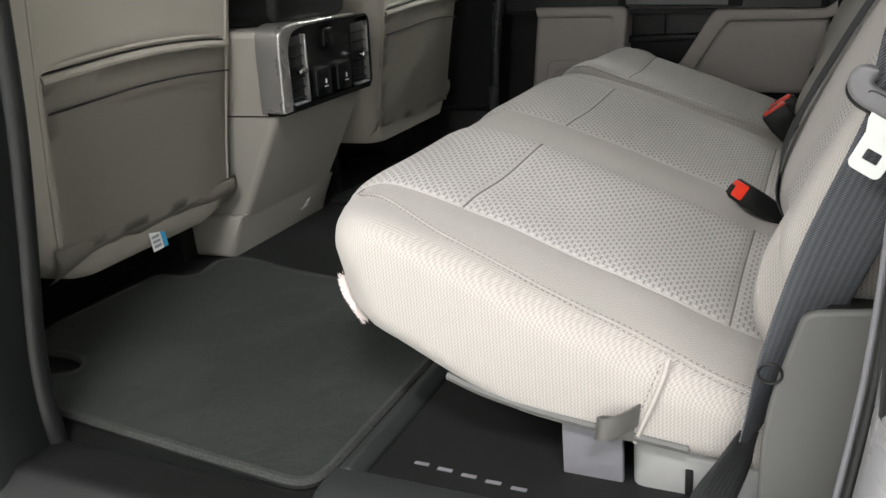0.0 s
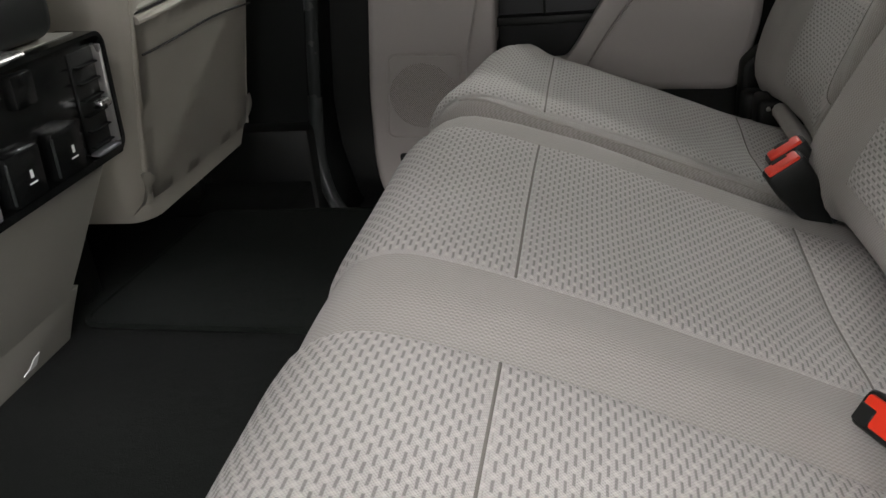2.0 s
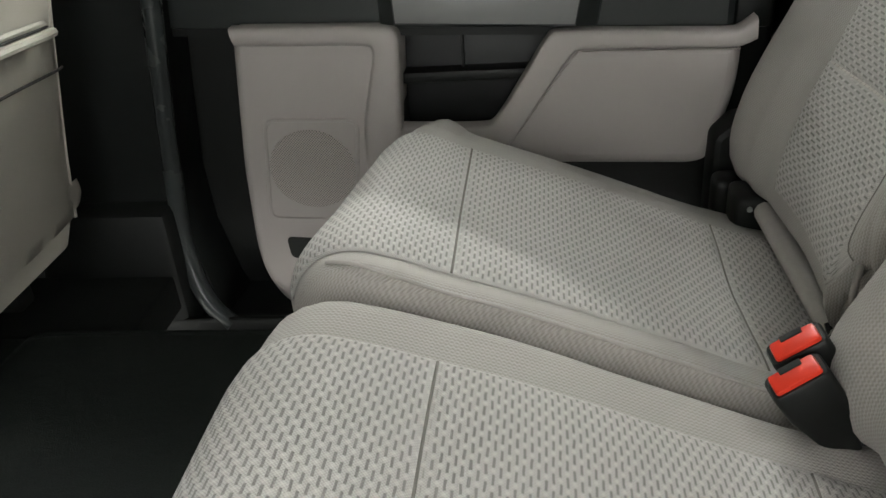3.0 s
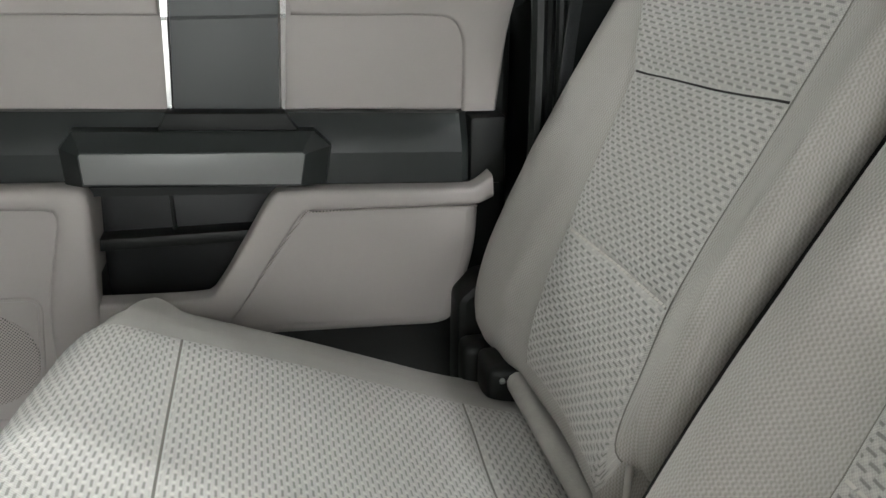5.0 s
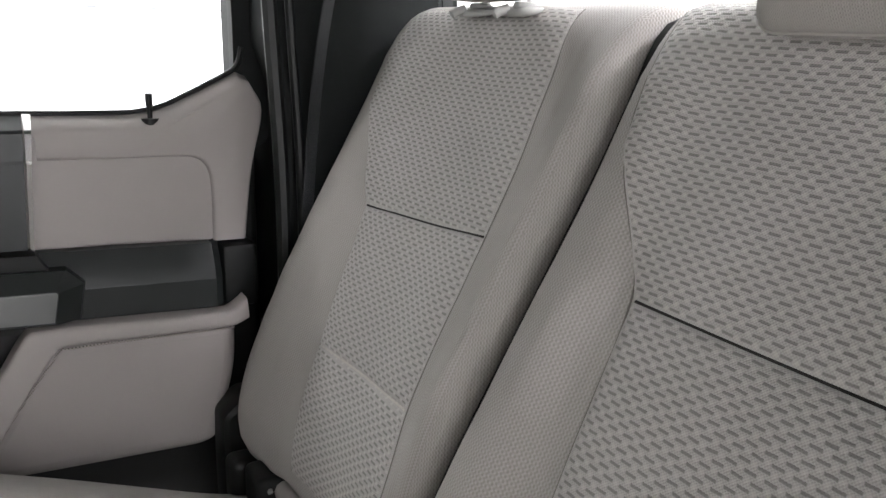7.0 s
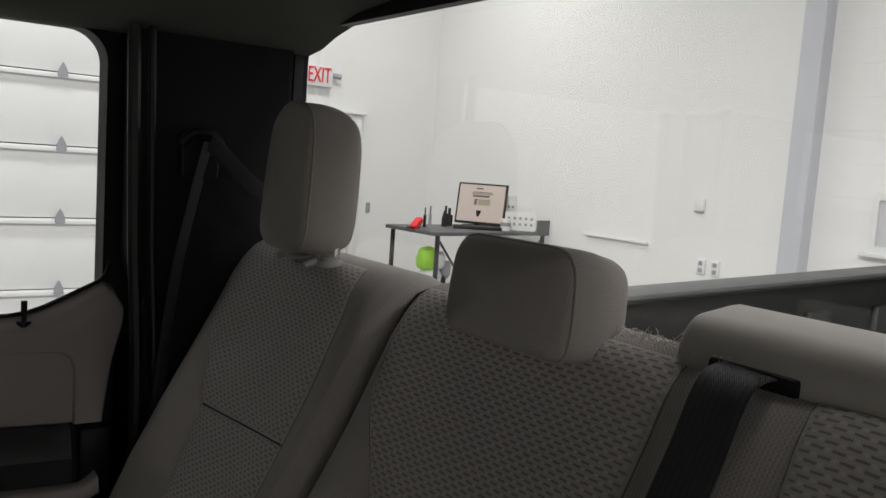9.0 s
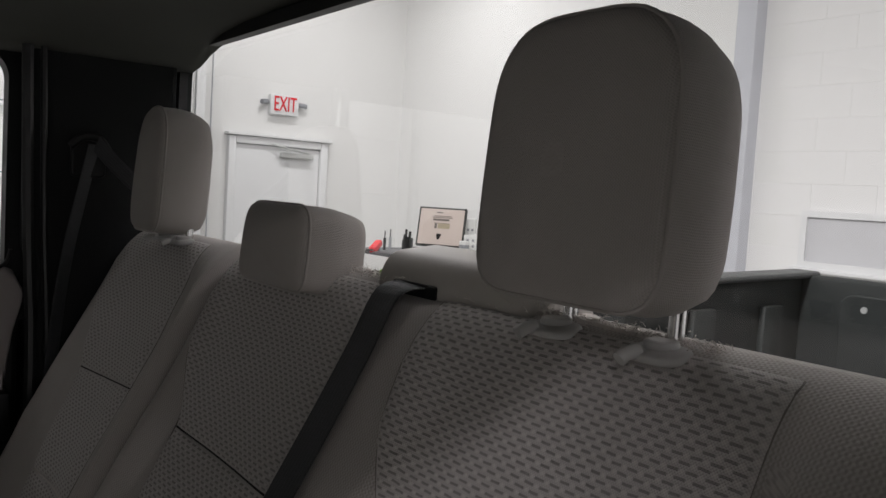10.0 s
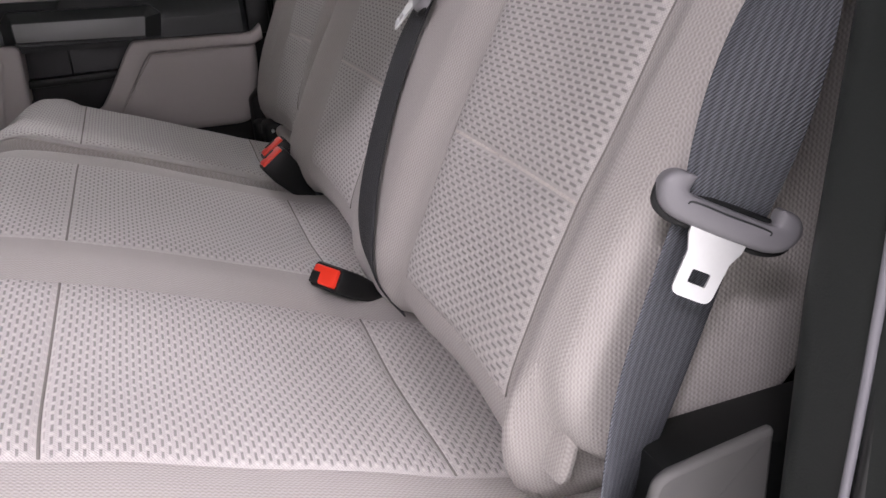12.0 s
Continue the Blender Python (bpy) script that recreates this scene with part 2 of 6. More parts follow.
def inward(poly, d):
    """The polygon moved inwards by d (outwards: minus)."""
    k = len(poly)
    P = [Vector(p) for p in poly]
    turn = sum(P[i - 1].x * P[i].y - P[i].x * P[i - 1].y for i in range(k))
    out = []
    for i in range(k):
        a, b = (P[i] - P[i - 1]), (P[(i + 1) % k] - P[i])
        a = a.normalized() if a.length > 1e-7 else b.normalized()
        b = b.normalized() if b.length > 1e-7 else a
        n = Vector((-a.y - b.y, a.x + b.x))
        if n.length < 1e-6:
            n = Vector((-a.y, a.x))
        n.normalize()
        c = max(n.dot(Vector((-a.y, a.x))), 0.55)
        out.append(P[i] + n * (d / c if turn > 0 else -d / c))
    # edges that turned over are drawn together to one point
    for _ in range(12):
        bad = [i for i in range(k) if (out[(i + 1) % k] - out[i]).dot(P[(i + 1) % k] - P[i]) < -1e-12]
        if not bad:
            break
        for i in bad:
            mid = (out[i] + out[(i + 1) % k]) / 2
            out[i], out[(i + 1) % k] = mid.copy(), mid.copy()
    return [tuple(p) for p in out]


def prism(poly, axis, lo, hi, bevel=0.0, seg=2, bm=None):
    """A polygon drawn in the two other axes, drawn out along one axis from lo to hi, its rims rounded."""
    bm = bm or bmesh.new()
    other = [i for i in range(3) if i != axis]
    bevel = min(bevel, (hi - lo) * 0.45)
    if bevel > 0:
        steps = [(bevel * (1 - math.sin(radians(90 * k / seg))), bevel * (1 - math.cos(radians(90 * k / seg)))) for k in range(seg + 1)]
        levels = [(lo + h, d) for d, h in steps] + [(hi - h, d) for d, h in steps[::-1]]
    else:
        levels = [(lo, 0.0), (hi, 0.0)]
    loops = []
    for h, d in levels:
        ring = []
        for p in (inward(poly, d) if d > 1e-6 else poly):
            c = [0, 0, 0]
            c[axis], c[other[0]], c[other[1]] = h, p[0], p[1]
            ring.append(bm.verts.new(c))
        loops.append(ring)
    n = len(poly)
    bm.faces.new(loops[0][::-1])
    bm.faces.new(loops[-1])
    for a, b in zip(loops, loops[1:]):
        for i in range(n):
            bm.faces.new((a[i], a[(i + 1) % n], b[(i + 1) % n], b[i]))
    bmesh.ops.remove_doubles(bm, verts=[v for ring in loops for v in ring], dist=2e-5)
    return bm


def rounded(poly, r, n=5):
    """The polygon with its corners rounded to about r (one number, or one for each corner)."""
    out = []
    k = len(poly)
    for i, p in enumerate(poly):
        ri = r[i] if isinstance(r, (list, tuple)) else r
        p, a, b = Vector(p), Vector(poly[i - 1]), Vector(poly[(i + 1) % k])
        da, db = (a - p), (b - p)
        ra = min(ri, da.length * 0.48, db.length * 0.48)
        if ra < 1e-4:
            out.append(tuple(p))
            continue
        s, e = p + da.normalized() * ra, p + db.normalized() * ra
        for j in range(n + 1):
            t = j / n
            out.append(tuple(s * (1 - t) ** 2 + p * 2 * t * (1 - t) + e * t * t))
    return out


def smooth_line(pts, n=8, closed=False):
    """A Catmull-Rom line through the points."""
    P = [Vector(p) for p in pts]
    k = len(P)
    out = []
    for i in range(k if closed else k - 1):
        if closed:
            a, b, c, d = P[i - 1], P[i], P[(i + 1) % k], P[(i + 2) % k]
        else:
            a, b, c, d = P[max(i - 1, 0)], P[i], P[i + 1], P[min(i + 2, k - 1)]
        for j in range(n):
            t = j / n
            out.append(0.5 * (2 * b + (c - a) * t + (2 * a - 5 * b + 4 * c - d) * t * t + (3 * b - a - 3 * c + d) * t ** 3))
    if not closed:
        out.append(P[-1])
    return out


def tube(pts, r, seg=8, closed=False, bm=None, flat=1.0):
    bm = bm or bmesh.new()
    P = [Vector(p) for p in pts]
    k = len(P)
    up = Vector((0.13, 0.21, 0.97))
    rings = []
    for i, p in enumerate(P):
        a = P[i - 1] if (i or closed) else P[0]
        b = P[(i + 1) % k] if (i < k - 1 or closed) else P[-1]
        d = (b - a).normalized()
        s = d.cross(up)
        s = s.normalized() if s.length > 1e-3 else d.orthogonal().normalized()
        up = s.cross(d).normalized()
        rings.append([bm.verts.new(p + r * (math.cos(q) * s + flat * math.sin(q) * up)) for q in [2 * math.pi * j / seg for j in range(seg)]])
    for i in range(k if closed else k - 1):
        A, B = rings[i], rings[(i + 1) % k]
        for j in range(seg):
            bm.faces.new((A[j], A[(j + 1) % seg], B[(j + 1) % seg], B[j]))
    if not closed:
        bm.faces.new(rings[0][::-1])
        bm.faces.new(rings[-1])
    return bm


def ribbon(pts, sides, width, thick=0.0016):
    """A flat strap along pts; sides: the strap's width direction at each point."""
    bm = bmesh.new()
    uv = bm.loops.layers.uv.new("UVMap")
    P = [Vector(p) for p in pts]
    S = [Vector(s).normalized() for s in sides]
    run = 0.0
    rows = []
    lat = [-1, -0.96, -0.5, 0, 0.5, 0.96, 1]
    for i, p in enumerate(P):
        if i:
            run += (p - P[i - 1]).length
        d = (P[min(i + 1, len(P) - 1)] - P[max(i - 1, 0)]).normalized()
        nrm = S[i].cross(d).normalized()
        top = [(bm.verts.new(p + S[i] * q * width / 2 + nrm * thick * (0.5 if abs(q) < 0.99 else 0.1)), q * width / 2, run) for q in lat]
        bot = [(bm.verts.new(p + S[i] * q * width / 2 - nrm * thick * (0.5 if abs(q) < 0.99 else 0.1)), q * width / 2, run) for q in lat[::-1]]
        rows.append(top + bot)
    k = len(rows[0])
    for a, b in zip(rows, rows[1:]):
        for j in range(k):
            q = (a[j], a[(j + 1) % k], b[(j + 1) % k], b[j])
            fc = bm.faces.new([v[0] for v in q])
            for lp, v in zip(fc.loops, q):
                lp[uv].uv = (v[1], v[2])
    bm.faces.new([v[0] for v in rows[0]][::-1])
    bm.faces.new([v[0] for v in rows[-1]])
    return bm


def softbox(size, power=4.0, n=10, taper=0.0, front=0.0):
    """A padded block: a cube's grid pulled to a superellipsoid, narrower at the top by taper, with a bulged front."""
    bm = bmesh.new()
    uv = bm.loops.layers.uv.new("UVMap")
    bmesh.ops.create_cube(bm, size=2)
    bmesh.ops.subdivide_edges(bm, edges=list(bm.edges), cuts=n, use_grid_fill=True)
    for v in bm.verts:
        p = v.co
        k = (abs(p.x) ** power + abs(p.y) ** power + abs(p.z) ** power) ** (1 / power)
        p = p / k
        w = (1 - taper * (p.z * 0.5 + 0.5) ** 2) * (1 - 0.20 * max(p.x, 0))
        v.co = Vector((p.x * size[0] / 2, p.y * w * size[1] / 2, p.z * size[2] / 2))
        v.co.x += front * (p.y ** 2) * (1 if p.x < 0 else 0.3)
    for fc in bm.faces:
        nx = fc.normal
        for lp in fc.loops:
            c = lp.vert.co
            lp[uv].uv = (c.y, c.z) if abs(nx.x) > 0.5 else ((c.x, c.z) if abs(nx.y) > 0.5 else (c.y, c.x))
    return bm


# ---- the bench seat ----
def resample(poly, n):
    P = [Vector(p) for p in poly]
    L = [0.0]
    for a, b in zip(P, P[1:] + P[:1]):
        L.append(L[-1] + (b - a).length)
    out = []
    for i in range(n):
        s = L[-1] * i / n
        k = min(int(np.searchsorted(L, s, "right")) - 1, len(P) - 1)
        t = (s - L[k]) / max(L[k + 1] - L[k], 1e-9)
        out.append(tuple(P[k].lerp(P[(k + 1) % len(P)], t)))
    return out


class Outline:
    """A closed side outline in x and z, by its length s from the first point."""

    def __init__(self, pts, n=8):
        d = smooth_line([(x, 0, z) for x, z in pts], n, True)
        self.p = d + [d[0]]
        self.s = [0.0]
        for a, b in zip(self.p, self.p[1:]):
            self.s.append(self.s[-1] + (b - a).length)
        self.total = self.s[-1]

    def at(self, s):
        s = min(max(s, 0.0), self.total - 1e-6)
        i = int(np.searchsorted(self.s, s, "right")) - 1
        t = (s - self.s[i]) / max(self.s[i + 1] - self.s[i], 1e-9)
        p = self.p[i].lerp(self.p[i + 1], t)
        q0, q1 = self.p[i - 1 if i else -2], self.p[(i + 2) if i + 2 < len(self.p) else 1]
        d = (q1 - q0).normalized()
        return p, Vector((-d.z, 0, d.x))

    def find(self, x=None, z=None, lo=0.0, hi=1.0):
        best = None
        for i in range(400):
            s = self.total * (lo + (hi - lo) * i / 399)
            p, _ = self.at(s)
            e = abs(p.x - x) if x is not None else abs(p.z - z)
            if best is None or e < best[0]:
                best = (e, s)
        return best[1]


class Pad:
    """A padded body swept across y from y0 to y1 along an outline, with raised and sunken lanes (lanes: y, lift) and rounded ends."""

    def __init__(self, outline, y0, y1, lanes, sign=1.0, nose=(0.0, 0.0), edge=0.022, corner=(0.12, 0.12), power=2.0, weight=None, cut=None, reach=(0.10, 0.27), square=(1.0, 1.0, 1.0)):
        self.o, self.y0, self.y1, self.lanes, self.sign = outline, y0, y1, lanes, sign
        self.nose, self.edge, self.corner, self.power, self.weight, self.cut = nose, edge, corner, power, weight, cut
        self.reach, self.square = reach, square

    def lift(self, y):
        ys = [a for a, _ in self.lanes]
        i = min(max(int(np.searchsorted(ys, y)) - 1, 0), len(ys) - 2)
        t = min(max((y - ys[i]) / (ys[i + 1] - ys[i]), 0), 1)
        t = t * t * (3 - 2 * t)
        return self.lanes[i][1] * (1 - t) + self.lanes[i + 1][1] * t

    def inset(self, y):
        d = min(y - self.y0, self.y1 - y)
        e = self.edge
        if d >= e:
            return 0.0
        t = 1 - max(d, 0) / e
        return e * (1 - math.sqrt(max(0.0, 1 - t * t)))

    def at(self, s, y, off=0.0):
        p, nr = self.o.at(s)
        if self.cut:
            # the outer lower corner is drawn up
            a, b, rise = self.cut
            t = min(max((y - a) / (b - a), 0.0), 1.0)
            t = t * t * (3 - 2 * t)
            if p.z < 0.56:
                k = rise * t * (0.56 - p.z) / (0.56 - 0.262)
                p = p + Vector((0.5 * k, 0, k))
        nr = nr * self.sign
        p = p - nr * self.inset(y) * 0.9 + nr * off
        w = self.weight(p, nr)
        # soft unevenness of the stuffing
        p = p + nr * (self.lift(y) + 0.0022 * noise.noise(Vector((y * 8.0, s * 8.0, 3.1))) + 0.0008 * noise.noise(Vector((y * 26.0, s * 26.0, 8.4)))) * w
        for k, ye in enumerate((self.y0, self.y1)):
            d = abs(y - ye)
            if self.nose[k] and d < self.corner[k]:
                p = p + Vector((self.nose[k] * (1 - d / self.corner[k]) ** self.power * min(max((self.reach[0] - p.x) / self.reach[1], 0), 1) * float(np.interp(p.z, (0.27, 0.33, 0.40), self.square)), 0, 0))
        return Vector((p.x, y, p.z))

    def body(self, ns=72, ny=40):
        bm = bmesh.new()
        uv = bm.loops.layers.uv.new("UVMap")
        e = self.edge
        ys = [self.y0 + e * k for k in (0.0, 0.03, 0.1, 0.22, 0.4, 0.65)]
        ys += [self.y0 + e + (self.y1 - self.y0 - 2 * e) * i / ny for i in range(ny + 1)]
        ys += [self.y1 - e * k for k in (0.65, 0.4, 0.22, 0.1, 0.03, 0.0)]
        ss = [self.o.total * i / ns for i in range(ns)]
        grid = [[bm.verts.new(self.at(s, y)) for s in ss] for y in ys]
        for i in range(len(ys) - 1):
            for j in range(ns):
                q = [(i, j), (i, (j + 1) % ns), (i + 1, (j + 1) % ns), (i + 1, j)]
                fc = bm.faces.new([grid[a][b] for a, b in q])
                for lp, (a, b) in zip(fc.loops, ((i, j), (i, j + 1), (i + 1, j + 1), (i + 1, j))):
                    lp[uv].uv = (ys[a], self.o.total * b / ns)
                # the cloth of the side panels runs level round the corners
                fc.normal_update()
                if abs(fc.normal.y) > 0.45 and min(ys[i] - self.y0, self.y1 - ys[i]) < 0.08:
                    for lp in fc.loops:
                        lp[uv].uv = (lp.vert.co.y - lp.vert.co.x, lp.vert.co.z)
        # the ends are closed by strips from the upper to the lower half of the outline
        for ring in (grid[0], grid[-1]):
            for j in range(ns // 2):
                q = [ring[j], ring[j + 1], ring[(ns - j - 1) % ns], ring[(ns - j) % ns]]
                q = [v for k, v in enumerate(q) if v not in q[:k]]
                if len(q) < 3:
                    continue
                fc = bm.faces.new(q)
                for lp in fc.loops:
                    lp[uv].uv = (lp.vert.co.y - lp.vert.co.x, lp.vert.co.z)
        return bm

    def insert(self, s0, s1, ya, yb, high=0.005, side=0.0022, tilt=(0.0, 0.0)):
        """A panel of cloth laid on the pad between lengths s0 and s1 and the edges ya(s), yb(s); it sinks into its seams."""
        bm = bmesh.new()
        uv = bm.loops.layers.uv.new("UVMap")
        rim = bm.loops.layers.uv.new("Rim")
        fr = [0, 0.012, 0.03, 0.06] + [0.1 + 0.8 * i / 16 for i in range(17)] + [0.94, 0.97, 0.988, 1]
        rows = []
        for a in fr:
            s = s0 + (s1 - s0) * a
            A, B = ya(s), yb(s)
            row = []
            for b in fr:
                y = A + (B - A) * b
                e = min(a * abs(s1 - s0), (1 - a) * abs(s1 - s0))
                w = min(b * abs(B - A), (1 - b) * abs(B - A))
                # deep seams across, a shallow edge along the sides
                rise = high * (1 - math.exp(-e / 0.006)) * (side / high + (1 - side / high) * min(w / 0.035, 1.0) ** 0.7)
                off = 0.0006 + rise * (1 - math.exp(-w / 0.003))
                st = s + b * (tilt[0] * (1 - a) + tilt[1] * a)
                row.append((bm.verts.new(self.at(st, y, off)), y, st, min(e, w)))
            rows.append(row)
        for r0, r1 in zip(rows, rows[1:]):
            for j in range(len(fr) - 1):
                q = (r0[j], r0[j + 1], r1[j + 1], r1[j])
                fc = bm.faces.new([v[0] for v in q])
                for lp, v in zip(fc.loops, q):
                    lp[uv].uv = (v[1], v[2])
                    lp[rim].uv = (v[3], 0)
        return bm

    def line(self, pts, off=0.0, n=6):
        """A line over the pad through (s, y) points."""
        return [self.at(p.x, p.y, off) for p in smooth_line([(s, y, 0) for s, y in pts], n)]


def stitches(line, length=0.0045, gap=0.003, r=0.0009, side=None):
    """A row of small stitches along a line."""
    bm = bmesh.new()
    d, carry = 0.0, 0.0
    P = [Vector(p) for p in line]
    S = [0.0]
    for a, b in zip(P, P[1:]):
        S.append(S[-1] + (b - a).length)

    def where(s):
        i = min(max(int(np.searchsorted(S, s)) - 1, 0), len(P) - 2)
        return P[i].lerp(P[i + 1], (s - S[i]) / max(S[i + 1] - S[i], 1e-9))

    s = 0.0
    while s + length < S[-1]:
        tube([where(s), where(s + length / 2), where(s + length)], r, 4, False, bm)
        s += length + gap
    return bm


def const(v):
    return lambda s: v


def ramp_edge(pairs):
    xs, ys = [a for a, _ in pairs], [b for _, b in pairs]
    return lambda s: float(np.interp(s, xs, ys))


# the cushion's side outline, from the rear top forwards over the nose and back underneath
CUSH = Outline([(0.405, 0.235), (0.34, 0.252), (0.28, 0.270), (0.21, 0.299), (0.14, 0.327), (0.07, 0.354), (0.0, 0.379), (-0.05, 0.395),
                (-0.094, 0.4035), (-0.131, 0.392), (-0.154, 0.363), (-0.157, 0.330), (-0.155, 0.301), (-0.135, 0.279), (-0.09, 0.262), (-0.03, 0.240), (0.06, 0.210),
                (0.15, 0.194), (0.28, 0.183), (0.38, 0.178), (0.42, 0.195), (0.425, 0.222)])
S_REAR, S_SEAM, S_NOSE = CUSH.find(x=0.28, hi=0.4), CUSH.find(x=0.0, hi=0.4), CUSH.find(z=0.325, lo=0.3, hi=0.52)
S_END = CUSH.find(x=0.385, hi=0.2)


def full_lanes(p, nr):
    return min(max(nr.z * 1.6, 0.0), 1.0)


def fading_lanes(p, nr):
    # the lanes fade out over the nose
    return full_lanes(p, nr) * min(max((p.x + 0.13) / 0.11, 0.15), 1.0)


def cushion(name, y0, y1, lanes, panels, nose, corner, power, weight, reach, square, label, at):
    top = thing(name, at, label, "car seat", "rear seats")
    pad = Pad(CUSH, y0, y1, lanes, 1.0, nose, 0.03, corner, power, weight=weight, reach=reach, square=square)
    pad.sign = PAD_SIGN
    cover = part("cushion", pad.body(), PLAIN, top, angle=180)
    for ya, yb in panels:
        for s0, s1 in ((S_SEAM, S_NOSE), (S_REAR, S_SEAM), (S_END, S_REAR)):
            part("seat_insert", pad.insert(s0, s1, const(ya), const(yb)), DASH, cover, "cloth insert with rows of dark dashes", angle=180)
    return top, cover, pad


PAD_SIGN = -1.0
near_seat, near_cushion, near_pad = cushion(
    "wide_rear_seat", -0.685, 0.222,
    [(-0.69, -0.006), (-0.655, 0.0), (-0.60, 0.004), (-0.567, 0.001), (-0.42, -0.006), (-0.275, 0.001), (-0.217, 0.007), (-0.16, 0.001), (0.0, -0.004), (0.156, 0.001), (0.20, 0.005), (0.225, 0.0)],
    [(-0.567, -0.275), (-0.16, 0.156)], (0.096, 0.02), (0.21, 0.14), 2.6, fading_lanes, (0.10, 0.27), (1.10, 0.97, 0.60),
    "taupe cloth rear bench for two with dashed inserts", (0.13, -0.23, 0.18))
far_seat, far_cushion, far_pad = cushion(
    "narrow_rear_seat", 0.228, 0.705,
    [(0.225, 0.0), (0.25, 0.006), (0.28, 0.001), (0.42, -0.006), (0.567, -0.001), (0.60, -0.006), (0.64, -0.016), (0.69, -0.029), (0.71, -0.034)],
    [(0.28, 0.567)], (0.03, 0.095), (0.12, 0.45), 1.8, full_lanes, (-0.01, 0.14), (1.0, 1.0, 1.0),
    "taupe cloth single rear seat with dashed inserts", (0.13, 0.47, 0.18))

# the backrests' side outline, from the bottom up the front face and down behind
BACK = Outline([(0.350, 0.268), (0.326, 0.292), (0.322, 0.335), (0.345, 0.392), (0.388, 0.478), (0.430, 0.552), (0.476, 0.632), (0.518, 0.706), (0.553, 0.775),
                (0.570, 0.812), (0.592, 0.838), (0.625, 0.846), (0.652, 0.832), (0.660, 0.80), (0.635, 0.73), (0.595, 0.63), (0.556, 0.51), (0.520, 0.390), (0.486, 0.296), (0.44, 0.262), (0.39, 0.256)])
B_LOW, B_FAINT, B_SEAM, B_TOP = BACK.find(z=0.335, hi=0.3), BACK.find(z=0.478, hi=0.45), BACK.find(z=0.632, hi=0.45), BACK.find(z=0.840, hi=0.48)


def back_weight(p, nr):
    return min(max(-nr.x * 1.5, 0.0), 1.0) * min(max((0.84 - p.z) / 0.06, 0), 1)


# the narrow seat's backrest ends a little higher, over a rolled hinge strip
BACK_HIGH = Outline([(0.388, 0.276), (0.360, 0.283), (0.345, 0.303), (0.346, 0.345), (0.362, 0.402), (0.394, 0.478), (0.432, 0.552), (0.476, 0.632), (0.518, 0.706), (0.553, 0.775),
                     (0.570, 0.812), (0.592, 0.838), (0.625, 0.846), (0.652, 0.832), (0.660, 0.80), (0.635, 0.73), (0.595, 0.63), (0.55, 0.52), (0.50, 0.40), (0.465, 0.32), (0.435, 0.290), (0.41, 0.283)])


def backrest(top, y0, y1, lanes, panels, cut=None, outline=None, tilt=0.0):
    pad = Pad(outline or BACK, y0, y1, lanes, 1.0, (0, 0), 0.021, weight=back_weight, cut=cut)
    cover = part("backrest", pad.body(96, 84 if cut else 44), PLAIN, top, angle=180)
    for left, right in panels:
        for s0, s1, lean in ((B_LOW, B_FAINT, (0.0, tilt * 0.5)), (B_FAINT, B_SEAM, (tilt * 0.5, tilt)), (B_SEAM, B_TOP, (tilt, 0.0))):
            part("back_insert", pad.insert(s0, s1, left, right, high=0.006, tilt=lean), DASH, cover, "cloth insert with rows of dark dashes", angle=180)
    return cover, pad


def edge(low, faint, seam, mid, top):
    return ramp_edge([(B_LOW, low), (B_FAINT, faint), (B_SEAM, seam), (B_SEAM + 0.11, mid), (B_TOP, top)])


near_back, near_bpad = backrest(
    near_seat, -0.668, 0.257,
    [(-0.67, 0.022), (-0.62, 0.024), (-0.575, 0.0), (-0.45, -0.006), (-0.315, 0.0), (-0.25, 0.016), (-0.19, 0.018), (-0.12, 0.0), (0.03, -0.006), (0.16, 0.0), (0.215, 0.016), (0.26, 0.010)],
    [(edge(-0.570, -0.567, -0.568, -0.577, -0.580), edge(-0.33, -0.325, -0.312, -0.245, -0.228)), (edge(-0.10, -0.105, -0.108, -0.115, -0.12), edge(0.130, 0.138, 0.156, 0.224, 0.242))],
    (-0.606, -0.630, 0.068))
FAR_TILT = -0.019
far_back, far_bpad = backrest(
    far_seat, 0.277, 0.735,
    [(0.27, 0.010), (0.30, 0.018), (0.34, 0.006), (0.36, 0.0), (0.46, -0.006), (0.575, 0.0), (0.63, 0.010), (0.69, 0.017), (0.74, 0.010)],
    [(edge(0.317, 0.344, 0.358, 0.368, 0.382), edge(0.545, 0.567, 0.600, 0.690, 0.705))],
    (0.330, 0.308, 0.075), BACK_HIGH, FAR_TILT)


# a black sheet added down in the gap between the backrests, for its shade
gap_outline = [BACK.at(BACK.total * k / 64) for k in range(64)]
part("side_shell", prism([(p.x - n.x * 0.013, p.z - n.z * 0.013) for p, n in gap_outline], 1, 0.2592, 0.2748), DARK, far_back, "black sheet that stands for shade in the gap between the backrests")


